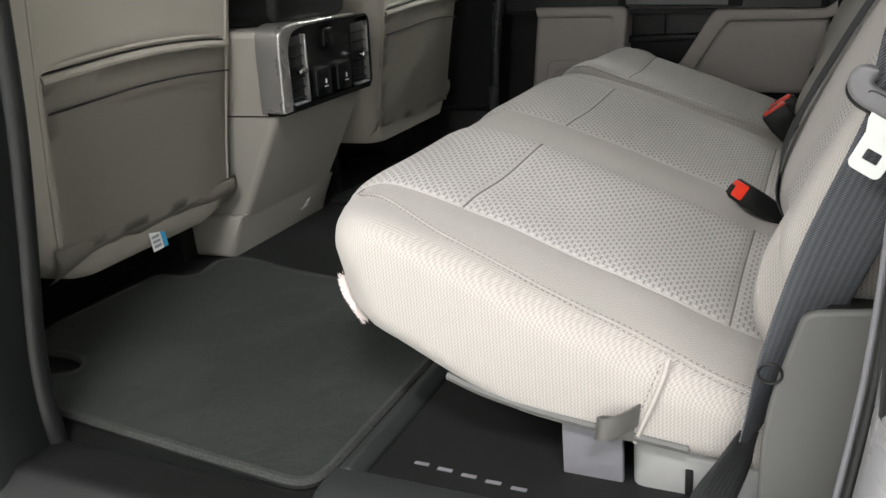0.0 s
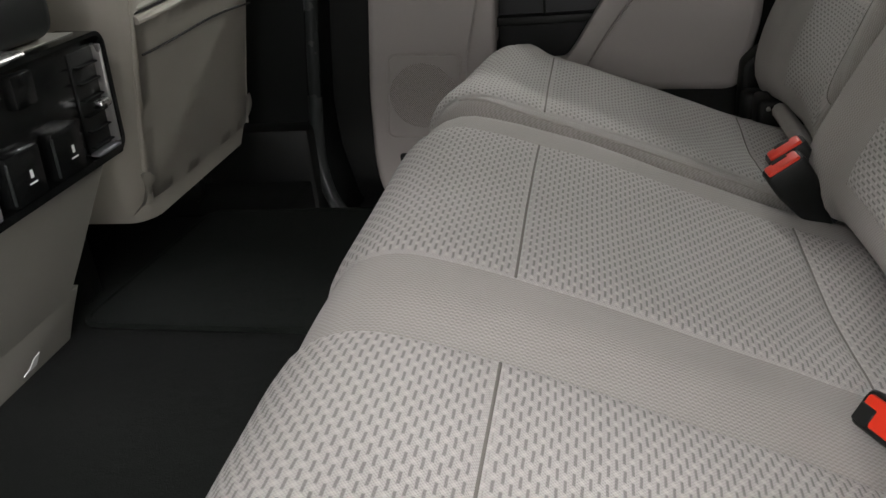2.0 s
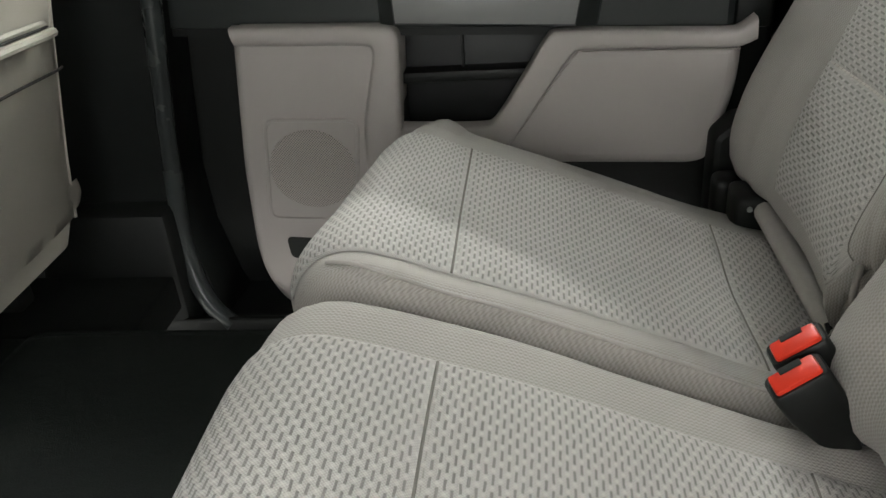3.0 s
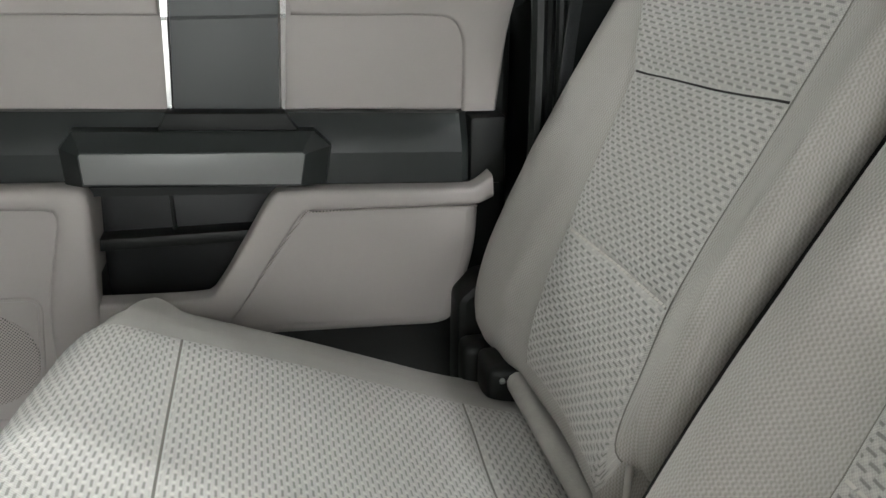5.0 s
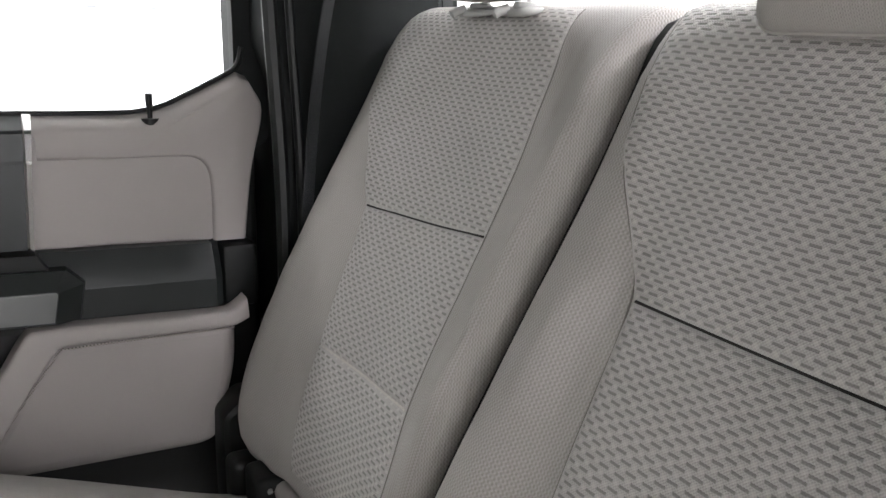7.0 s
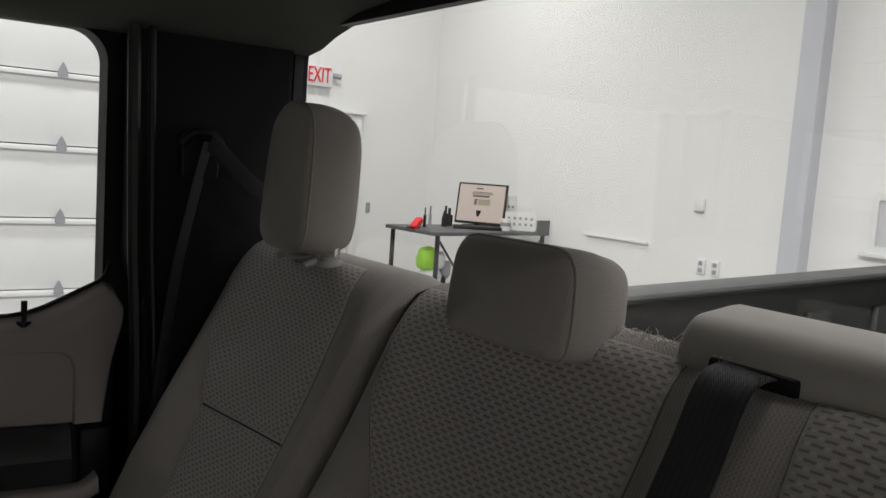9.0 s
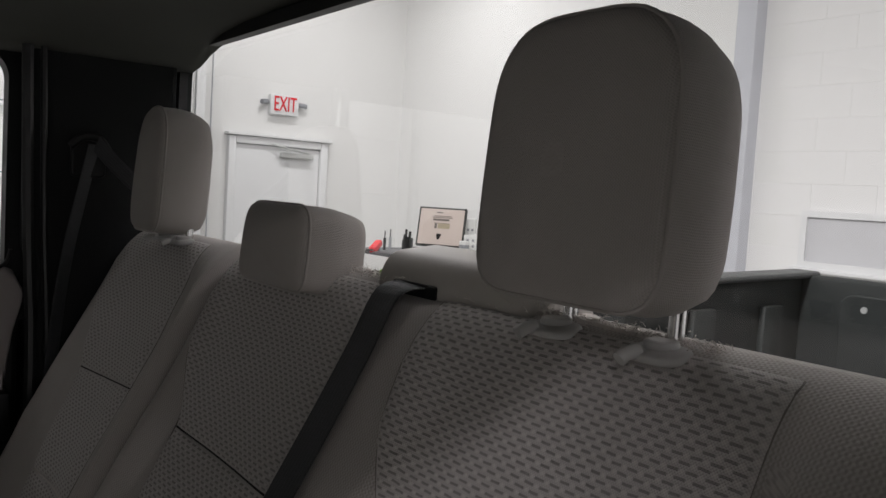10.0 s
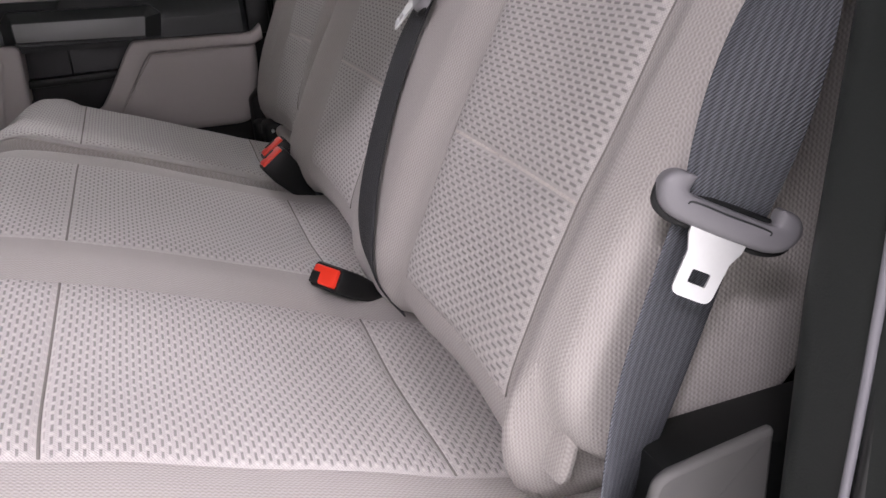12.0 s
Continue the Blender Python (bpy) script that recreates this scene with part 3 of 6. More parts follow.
def padded(outline, depth, crown, rear, m, n=72):
    """A stuffed block: a flat outline in y and z as its face, drawn back in x by depth, with a crowned face and a rounded back."""
    P = resample(outline, n)
    cy, cz = sum(p[0] for p in P) / n, sum(p[1] for p in P) / n
    d = depth / 2
    levels = [(0.12, -d - crown), (0.3, -d - crown * 0.93), (0.5, -d - crown * 0.78), (0.7, -d - crown * 0.52), (0.85, -d - crown * 0.26), (0.95, -d - crown * 0.06), (0.985, -d + 0.003), (1.0, -d + 0.008), (1.012, -d + 0.02)]
    levels += [(1.018 - (1.018 - rear) * t ** 2.2, -d + 0.03 + (depth - 0.06) * t) for t in (0.0, 0.25, 0.5, 0.75, 1.0)]
    levels += [(rear - 0.035, d - 0.017), (rear - 0.10, d - 0.006), (rear - 0.22, d), (rear * 0.5, d + 0.002), (0.15, d + 0.003)]
    bm = bmesh.new()
    uv = bm.loops.layers.uv.new("UVMap")
    run = [0.0]
    for p, q in zip(P, P[1:] + P[:1]):
        run.append(run[-1] + math.hypot(q[0] - p[0], q[1] - p[1]))
    rings = [[bm.verts.new((x, cy + (y - cy) * k, cz + (z - cz) * k)) for y, z in P] for k, x in levels]
    for i in range(len(rings) - 1):
        flat = i < 7 or i > len(rings) - 5
        for j in range(n):
            vs = (rings[i][j], rings[i][(j + 1) % n], rings[i + 1][(j + 1) % n], rings[i + 1][j])
            fc = bm.faces.new(vs)
            for lp, jj in zip(fc.loops, (j, j + 1, j + 1, j)):
                c = lp.vert.co
                lp[uv].uv = (c.y, c.z) if flat else (run[jj], c.x)
    bm.faces.new(rings[0][::-1])
    bm.faces.new(rings[-1])
    piping = [m @ Vector((-d + 0.0055, cy + (y - cy) * 1.002, cz + (z - cz) * 1.002)) for y, z in P]
    bmesh.ops.transform(bm, matrix=m, verts=bm.verts)
    return bm, piping


def headrest(name, at, size, taper, radii, posts, label, tilt=-5, base_z=0.842, crown=0.012, rear=0.93):
    top = thing(name, at, label, "headrest", "headrests")
    m = pose(*at, 0, -tilt, 0)
    w, h = size[1] / 2, size[2] / 2
    face = rounded([(-w * 0.97, -h), (w * 0.97, -h), (w, -h * 0.3), (w * (1 - taper), h), (-w * (1 - taper), h), (-w, -h * 0.3)], [radii[0], radii[0], 0.08, radii[1], radii[1], 0.08], 8)
    bm, ring = padded(face, size[0], crown, rear, m)
    part("pad", bm, HEADCLOTH, top, angle=180)
    # the piped seam between the face and the sides
    part("piping", tube(ring, 0.0017, 6, True), HEADCLOTH, top, angle=180)
    for py in posts:
        part("post", tube([(at[0] + 0.010, py, base_z - 0.03), (at[0] + 0.012, py, at[2] - h * 0.7)], 0.0062, 12), CHROME, top, "chrome post")
    return top


headrest("headrest", (0.592, -0.418, 0.966), (0.094, 0.184, 0.205), 0.05, (0.043, 0.088), (-0.378, -0.480), "tall taupe cloth headrest on two chrome posts", tilt=-4, rear=0.97)
headrest("headrest", (0.576, 0.512, 0.949), (0.086, 0.140, 0.200), 0.16, (0.050, 0.060), (0.458, 0.545), "tall taupe cloth headrest on two chrome posts", tilt=-4, rear=1.0)
headrest("low_headrest", (0.584, 0.047, 0.8655), (0.090, 0.172, 0.096), 0.06, (0.0475, 0.0475), (0.01, 0.09), "low taupe cloth centre headrest resting on the backrest", crown=0.019, rear=0.96)


def post_guide(y, x=0.584):
    g = thing("headrest_guide", (x, y, 0.835), "pale grey plastic headrest post guide on the backrest", "post guide", "headrest guides")
    # a low saddle that spreads over the cloth, a raised collar, and a release tab in front
    bm = softbox((0.036, 0.050, 0.010), 3.0, 6)
    bmesh.ops.transform(bm, matrix=pose(x + 0.002, y, 0.838, 0, -8, 0), verts=bm.verts)
    part("saddle", bm, GUIDE, g, angle=60)
    part("collar", prism([(x + 0.004 + 0.0125 * math.cos(k * math.pi / 9), y + 0.0125 * math.sin(k * math.pi / 9)) for k in range(18)], 2, 0.838, 0.8475, 0.003), GUIDE, g)
    part("release_button", tube([(x - 0.012, y + 0.006, 0.8405), (x - 0.022, y + 0.009, 0.8375), (x - 0.027, y + 0.010, 0.834)], 0.0052, 10), GUIDE, g, "grey release tab")


for gy in (-0.378, -0.480):
    post_guide(gy)
for gy in (0.458, 0.545):
    post_guide(gy, 0.574)


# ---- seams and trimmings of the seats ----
# near-black tone that stands for shade in seams and folds
CREASE = grained("crease_shade", (0.03, 0.028, 0.026), 0.95, 900, 0.2)
S_FRONT = CUSH.find(x=-0.085, lo=0.2, hi=0.45)


def seam(name, line, r, material, parent):
    return part(name, tube(line, r, 6), material, parent, angle=180)


WELT = [(S_FRONT + 0.038, -0.568), (S_FRONT + 0.034, -0.586), (S_FRONT + 0.022, -0.602), (S_FRONT - 0.015, -0.617), (S_SEAM, -0.643), (S_SEAM * 0.5 + S_REAR * 0.5, -0.655), (S_REAR, -0.664), (S_END, -0.667)]
seam("welt", near_pad.line(WELT, 0.0000), 0.0012, PLAIN, near_cushion)
for dy in (-0.0042, 0.0030):
    part("stitching", stitches(near_pad.line([(s, y + dy) for s, y in WELT], 0.0001), 0.0030, 0.0030, 0.00055), THREADANDCREASE, near_cushion, "row of small stitches")
FWELT = [(S_FRONT + 0.03, 0.262), (S_FRONT, 0.250), (S_SEAM, 0.246), (S_REAR, 0.246), (S_END, 0.246)]
seam("welt", far_pad.line(FWELT, 0.0005), 0.0018, PLAIN, far_cushion)
# upright piped seam near the rear of the side panel
part("side_seam", tube(smooth_line([(0.240, -0.672, 0.284), (0.236, -0.684, 0.266), (0.225, -0.6865, 0.235), (0.212, -0.6835, 0.200)], 6), 0.003, 6), PLAIN, near_cushion)
for dx in (-0.0065,):
    part("stitching", stitches(smooth_line([(0.240 + dx, -0.676, 0.280), (0.235 + dx, -0.6862, 0.266), (0.224 + dx, -0.6868, 0.235), (0.212 + dx, -0.6855, 0.202)], 6), 0.003, 0.0032, 0.0006), THREADANDCREASE, near_cushion, "row of small stitches")
# frayed white padding showing under the cushion's front corner
bm = bmesh.new()
rng = random.Random(4)
rings = []
for k in range(49):
    # a soft torn roll, thickest in the middle
    t = k / 48
    c = Vector((-0.1115 + 0.030 * t ** 1.6, -0.640 - 0.012 * t, 0.321 - 0.044 * t))
    r = 0.0062 * math.sin(math.pi * (0.06 + 0.90 * t)) ** 0.6
    ring = []
    for j in range(14):
        a = 2 * math.pi * j / 14
        d = Vector((math.cos(a) * 0.85, math.sin(a), -0.45 * math.cos(a)))
        ring.append(bm.verts.new(c + d * r * (1 + 0.30 * noise.noise(c * 260 + d * 1.3) + rng.uniform(-0.09, 0.09))))
    rings.append(ring)
for p, q in zip(rings, rings[1:]):
    for j in range(14):
        bm.faces.new((p[j], p[(j + 1) % 14], q[(j + 1) % 14], q[j]))
bm.faces.new(rings[0][::-1])
bm.faces.new(rings[-1])
for k in range(900):
    t = rng.random()
    c = Vector((-0.1155 + 0.030 * t ** 1.6, -0.640 - 0.012 * t, 0.321 - 0.044 * t)) + Vector((0.004, 0, 0))
    way = Vector((rng.gauss(-0.5, 0.6), rng.gauss(-0.3, 0.7), rng.gauss(-0.2, 0.6))).normalized()
    root = c + way * 0.004
    tip = root + way * rng.uniform(0.001, 0.0032)
    tube([root, root.lerp(tip, 0.5) + Vector((0, 0, rng.uniform(-0.001, 0.001))), tip], 0.0003, 3, False, bm)
part("frayed_padding", bm, PADDING, near_cushion, "frayed white padding at the lower edge")
# dark lines laid down in the creases between the inserts, for the shade there
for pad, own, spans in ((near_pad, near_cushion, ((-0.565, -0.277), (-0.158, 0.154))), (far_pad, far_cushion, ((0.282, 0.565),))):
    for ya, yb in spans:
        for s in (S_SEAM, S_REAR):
            part("crease", tube(pad.line([(s, ya), (s, (ya + yb) / 2), (s, yb)], 0.0010, 10), 0.0013, 5), THREADANDCREASE, own, angle=180)
# backrest seams: near-black lines for the shade down in the fold
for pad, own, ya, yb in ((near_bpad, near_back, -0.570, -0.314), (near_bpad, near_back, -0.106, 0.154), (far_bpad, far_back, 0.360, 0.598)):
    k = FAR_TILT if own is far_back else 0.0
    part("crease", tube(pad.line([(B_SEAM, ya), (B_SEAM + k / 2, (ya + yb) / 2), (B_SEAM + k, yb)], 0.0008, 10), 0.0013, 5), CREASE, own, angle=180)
# the same drawn shade along the side edges of the back inserts
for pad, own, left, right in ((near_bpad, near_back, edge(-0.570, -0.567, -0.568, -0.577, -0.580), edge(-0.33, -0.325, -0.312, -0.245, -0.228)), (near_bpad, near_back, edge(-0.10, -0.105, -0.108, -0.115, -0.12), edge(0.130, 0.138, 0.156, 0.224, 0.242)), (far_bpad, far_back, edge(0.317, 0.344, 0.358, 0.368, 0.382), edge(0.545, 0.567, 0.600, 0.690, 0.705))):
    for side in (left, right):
        part("crease", tube(pad.line([(s, side(s)) for s in np.linspace(B_LOW, B_TOP, 16)], 0.0002, 3), 0.0008, 5), THREADANDCREASE, own, angle=180)
# pale stitched lines across the backrests' lower inserts
for pad, own, ya, yb in ((near_bpad, near_back, -0.565, -0.33), (far_bpad, far_back, 0.35, 0.56), (near_bpad, near_back, -0.10, 0.135)):
    k = FAR_TILT * 0.5 if own is far_back else 0.0
    line = pad.line([(B_FAINT, ya), (B_FAINT + k / 2, (ya + yb) / 2), (B_FAINT + k, yb)], 0.0012, 10)
    part("stitching", stitches(line, 0.0075, 0.0016, 0.0016), PALETHREAD, own, "pale row of stitches")
# looped tabs of cloth with a welted edge at the backrests' lower corners
for own, yy, way, zz, fx in ((near_back, -0.622, 1, 0.338, 0.0), (far_back, 0.312, -1, 0.338, 0.020)):
    bm = softbox((0.014, 0.046, 0.068), 4.0, 6)
    bmesh.ops.transform(bm, matrix=pose(0.341 + fx, yy - 0.004 * way, zz - 0.005, 0, 14, 0), verts=bm.verts)
    flap = part("corner_flap", bm, PLAIN, own, angle=180)
    loop = [(0.386, yy - 0.040 * way, zz + 0.030), (0.358, yy - 0.024 * way, zz + 0.027), (0.339, yy - 0.008 * way, zz + 0.025), (0.328, yy + 0.010 * way, zz + 0.013), (0.326, yy + 0.0165 * way, zz - 0.010), (0.333, yy + 0.010 * way, zz - 0.034)]
    part("welt", tube(smooth_line([(x + fx, y, z) for x, y, z in loop], 6), 0.0032, 8), PLAIN, flap, angle=180)
# pale cloth lip behind the backrest's top, and the grey lower rim of the cushion
part("cloth_lip", tube(smooth_line([(0.606, -0.105, 0.842), (0.612, -0.20, 0.846), (0.606, -0.30, 0.844), (0.611, -0.40, 0.842), (0.606, -0.47, 0.842)], 6), 0.006, 8, flat=0.7), PALETHREAD, near_back, "pale cloth lip along the top edge")
bm = bmesh.new()
rng = random.Random(11)
for k in range(900):
    t = rng.random()
    y = -0.02 - 0.50 * t
    root = Vector((0.604 + rng.gauss(0, 0.006), y, 0.8455 + rng.gauss(0, 0.0018)))
    way = Vector((rng.gauss(-0.15, 0.6), rng.gauss(0, 0.8), rng.uniform(0.15, 1.0))).normalized()
    length = rng.uniform(0.003, 0.010) * (1.5 if -0.16 < y < -0.06 or -0.36 < y < -0.30 else 0.8)
    tip = root + way * length + Vector((0, rng.gauss(0, 0.002), -0.001))
    tube([root, root.lerp(tip, 0.55) + Vector((0, 0, 0.0008)), tip], 0.00032, 3, False, bm)
part("frayed_edge", bm, PALETHREAD, near_back, "pale frayed fibres along the top edge")
part("lower_rim", tube(smooth_line([(0.02, -0.672, 0.236), (0.062, -0.679, 0.2265), (0.121, -0.682, 0.216), (0.185, -0.683, 0.209), (0.26, -0.683, 0.201)], 6), 0.005, 8), GREYTRIM, near_cushion, "grey plastic rim under the cover")
# hinge strip of cloth between cushions and backrests
part("hinge_strip", tube(smooth_line([(0.358, 0.335, 0.268), (0.354, 0.40, 0.271), (0.352, 0.50, 0.272), (0.351, 0.58, 0.272), (0.353, 0.605, 0.268)], 6), 0.0130, 10), PLAIN, far_back, "rolled cloth strip over the hinge", angle=180)
latch = part("seat_latch", boxmesh((0.318, 0.600, 0.236), (0.365, 0.660, 0.288), 0.010, 3), DARK, far_back, "black plastic seat latch")
part("latch_pin", tube([(0.334, 0.598, 0.272), (0.334, 0.612, 0.280), (0.340, 0.622, 0.284)], 0.0035, 8), STEEL, latch)
part("latch_cover", boxmesh((0.306, 0.672, 0.215), (0.345, 0.712, 0.280), 0.012, 3), DARK, far_back, "black latch cover")
part("hinge_clip", tube([(0.352, 0.325, 0.262), (0.349, 0.345, 0.280)], 0.004, 8), DARK, far_back)


# ---- the cab ----
def structure(name, bm, material, label, smooth=True, angle=40):
    kind = " ".join(w for w in name.split("_") if not w.isdigit())
    return tagged(part(name, bm, material, None, "", smooth, angle), label, kind, "", "structure")


def ring_prism(outer, inner, axis, lo, hi, bm=None):
    """A frame between two outlines with as many points each, drawn out along an axis."""
    bm = bm or bmesh.new()
    other = [i for i in range(3) if i != axis]

    def v(p, h):
        c = [0, 0, 0]
        c[axis], c[other[0]], c[other[1]] = h, p[0], p[1]
        return bm.verts.new(c)

    rings = [[v(p, h) for p in poly] for h in (lo, hi) for poly in (outer, inner)]
    n = len(outer)
    for a, b in ((0, 1), (1, 3), (3, 2), (2, 0)):
        for i in range(n):
            bm.faces.new((rings[a][i], rings[a][(i + 1) % n], rings[b][(i + 1) % n], rings[b][i]))
    return bm


def rect_ring(o, i, r_out, r_in, axis, lo, hi, k=8):
    """A frame round a rectangular opening with rounded corners; o and i are (a0, a1, b0, b1)."""
    def corners(q, r):
        out = []
        for cx, cy, a0 in ((q[1] - r, q[3] - r, 0), (q[0] + r, q[3] - r, 90), (q[0] + r, q[2] + r, 180), (q[1] - r, q[2] + r, 270)):
            for j in range(k + 1):
                t = radians(a0 + 90 * j / k)
                out.append((cx + r * math.cos(t), cy + r * math.sin(t)))
        return out
    return ring_prism(corners(o, r_out), corners(i, r_in), axis, lo, hi)


FLOOR = 0.13
structure("floor", boxmesh((-1.9, -0.79, FLOOR - 0.06), (0.70, 0.545, FLOOR), 0.01), CARPET, "black carpeted cab floor")
# beside the far door the floor is cut back to fit the camera's view of the door's foot
structure("floor_step", boxmesh((-1.9, 0.545, FLOOR - 0.06), (-0.485, 0.705, FLOOR), 0.004), CARPET, "black carpeted floor beside the pillar")
structure("floor_sill", boxmesh((-0.485, 0.545, -0.06), (0.70, 0.705, 0.02), 0.004), DARK, "black sunken sill inside the far door")
head = [(-0.73, 1.116), (-0.71, 1.130), (-0.69, 1.150), (-0.60, 1.195), (-0.40, 1.215), (0.40, 1.215), (0.60, 1.198), (0.70, 1.176), (0.755, 1.158), (0.80, 1.151), (0.86, 1.150), (0.86, 1.29), (-0.76, 1.29)]
structure("ceiling", prism(head, 0, -1.6, 0.70), HEADLINER, "grey cloth headliner under the cab roof", angle=60)

# back wall of the cab with its wide rear window
structure("wall_rear", rect_ring((-0.90, 0.90, 0.13, 1.29), (-0.775, 0.815, 0.80, 1.19), 0.02, 0.055, 0, 0.688, 0.705), PILLAR, "dark trimmed rear wall of the cab round the window")
structure("trim_1", rect_ring((-0.79, 0.83, 0.783, 1.207), (-0.77, 0.81, 0.803, 1.186), 0.06, 0.053, 0, 0.678, 0.695), RUBBER, "black rubber seal round the rear window")
rear_glass = structure("window_1", boxmesh((0.712, -0.79, 0.79), (0.716, 0.83, 1.20)), GLASS, "clear rear window pane of the cab")
rear_glass.visible_shadow = False

# far rear pillar, with its belt, and the near one at the open door
structure("wall_far_rear_pillar", prism(rounded([(0.425, 0.10), (0.425, 0.74), (0.405, 0.80), (0.405, 1.20), (0.668, 1.20), (0.668, 0.10)], 0.01), 1, 0.785, 0.96, 0.012), PILLAR, "dark plastic rear pillar trim")
for dx, rr in ((0.0, 0.010), (0.026, 0.006)):
    structure("trim_2", tube(smooth_line([(0.412 + dx, 0.762, 0.20), (0.414 + dx, 0.762, 0.6), (0.404 + dx, 0.762, 0.85), (0.396 + dx, 0.760, 1.155)], 6), rr, 8), RUBBER, "black rubber door seal up the rear pillar")


def loft(sections, z_list, bm=None):
    """Closed sections of (x, y) points at heights z, skinned."""
    bm = bm or bmesh.new()
    rings = [[bm.verts.new((x, y, z)) for x, y in s] for s, z in zip(sections, z_list)]
    n = len(rings[0])
    for a, b in zip(rings, rings[1:]):
        for i in range(n):
            bm.faces.new((a[i], a[(i + 1) % n], b[(i + 1) % n], b[i]))
    bm.faces.new(rings[0][::-1])
    bm.faces.new(rings[-1])
    return bm


def pillar_section(xf, yi, xb=0.70, yo=-0.88):
    return rounded([(xf, yo), (xf, yi - 0.02), (xf + 0.03, yi), (xb, yi), (xb, yo)], 0.012, 3)


NEAR_PILLAR = [(0.10, 0.390, -0.760), (0.50, 0.391, -0.760), (0.65, 0.401, -0.760), (0.75, 0.403, -0.760), (0.80, 0.391, -0.759), (0.86, 0.378, -0.753), (0.91, 0.364, -0.743), (1.05, 0.342, -0.722), (1.20, 0.31, -0.70)]
structure("wall_near_rear_pillar", loft([pillar_section(x, y) for _, x, y in NEAR_PILLAR], [z for z, _, _ in NEAR_PILLAR]), LITPILLAR, "dark plastic rear pillar trim beside the open door")
JAMB = grained("silver_body_paint", (0.22, 0.217, 0.228), 0.3, 200, 0.03, spec=0.6)
JAMB_LINE = [(0.350, -0.825, 0.06), (0.372, -0.825, 0.25), (0.387, -0.825, 0.40), (0.391, -0.825, 0.60), (0.386, -0.815, 0.75), (0.372, -0.798, 0.90), (0.350, -0.780, 1.05), (0.318, -0.765, 1.18)]
for dx, dy, rr, mm, lab in ((0, 0, 0.0024, BRACKET, "grey satin lip of the door seal"), (0.006, -0.005, 0.0048, RUBBER, "black rubber door seal"), (0.036, -0.036, 0.032, JAMB, "silver painted door jamb")):
    structure("trim_3", tube(smooth_line([(x + dx, y + dy, z) for x, y, z in JAMB_LINE], 5), rr, 12), mm, lab + " up the open doorway")

# near door sill and middle pillars
structure("trim_4", prism(rounded([(-0.80, 0.02), (-0.775, 0.14), (-0.84, 0.145), (-0.90, 0.10), (-0.90, 0.02)], 0.01), 0, -0.62, 0.42), DARK, "black scuffed door sill")
NEAR_EDGE = smooth_line([(-0.375, 0, -0.05), (-0.424, 0, 0.065), (-0.441, 0, 0.126), (-0.445, 0, 0.187), (-0.440, 0, 0.24), (-0.428, 0, 0.297), (-0.398, 0, 0.411), (-0.365, 0, 0.56), (-0.335, 0, 0.8), (-0.305, 0, 1.22)], 6)
NEAR_B = [(-0.72, -0.05)] + [(p.x, p.z) for p in NEAR_EDGE] + [(-0.72, 1.22)]
structure("wall_near_middle_pillar", prism(NEAR_B, 1, -0.87, -0.785, 0.014), PILLAR, "dark middle pillar at the open door")
structure("trim_5", tube([(p.x - 0.006, -0.783, p.z) for p in NEAR_EDGE], 0.013, 12), RUBBER, "black rubber door seal on the middle pillar")
FAR_B = [(-0.76, -0.05), (-0.40, -0.05), (-0.44, 0.05), (-0.462, 0.15), (-0.466, 0.25), (-0.45, 0.40), (-0.43, 0.55), (-0.40, 0.8), (-0.38, 1.22), (-0.76, 1.22)]
structure("wall_far_middle_pillar", prism(FAR_B, 1, 0.75, 0.87, 0.016), PILLAR, "dark middle pillar behind the front passenger seat")
structure("trim_6", tube(smooth_line([(-0.386, 0.748, 1.20), (-0.402, 0.748, 0.8), (-0.433, 0.748, 0.55), (-0.453, 0.748, 0.40), (-0.470, 0.748, 0.25), (-0.477, 0.748, 0.17), (-0.472, 0.742, 0.125), (-0.460, 0.730, 0.090), (-0.440, 0.718, 0.060), (-0.410, 0.708, 0.036)], 6), 0.014, 12), SEALGREY, "satin dark seal edge on the far middle pillar")
structure("trim_7", boxmesh((-0.70, 0.70, 0.02), (-0.475, 0.80, 0.235), 0.012), DARK, "black lower trim of the middle pillar")
structure("trim_8", prism(rounded([(0.69, -0.02), (0.70, 0.055), (0.74, 0.03), (0.90, 0.02), (0.90, -0.02)], 0.01), 0, -0.62, 0.42), DARK, "black far door sill")

# plain walls that close the front of the cab
structure("wall_far_body", prism([(-0.80, -0.1), (-0.80, 1.25), (-0.42, 1.25), (-0.45, 0.66), (0.42, 0.66), (0.41, 1.25), (0.72, 1.25), (0.72, -0.1)], 1, 0.955, 0.99), PAINT, "black painted far side of the cab")
structure("wall_front", boxmesh((-1.62, -0.90, 0.0), (-1.56, 0.90, 0.72)), DARK, "black dashboard wall")
structure("wall_front_near", boxmesh((-1.60, -0.90, 0.0), (-0.72, -0.83, 0.72)), DARK, "near front door of the cab")
structure("wall_front_far", boxmesh((-1.60, 0.83, 0.0), (-0.76, 0.90, 0.72)), DARK, "far front door of the cab")


SATIN = grained("satin_charcoal_paint", (0.19, 0.19, 0.19), 0.30, 1200, 0.06)


# ---- the far rear door ----
def run_x(sections):
    """Closed side sections of (y, z) points at stations x, skinned and capped."""
    bm = bmesh.new()
    rings = [[bm.verts.new((x, y, z)) for y, z in sec] for x, sec in sections]
    n = len(rings[0])
    for p, q in zip(rings, rings[1:]):
        for i in range(n):
            bm.faces.new((p[i], p[(i + 1) % n], q[(i + 1) % n], q[i]))
    bm.faces.new(rings[0][::-1])
    bm.faces.new(rings[-1])
    return bm


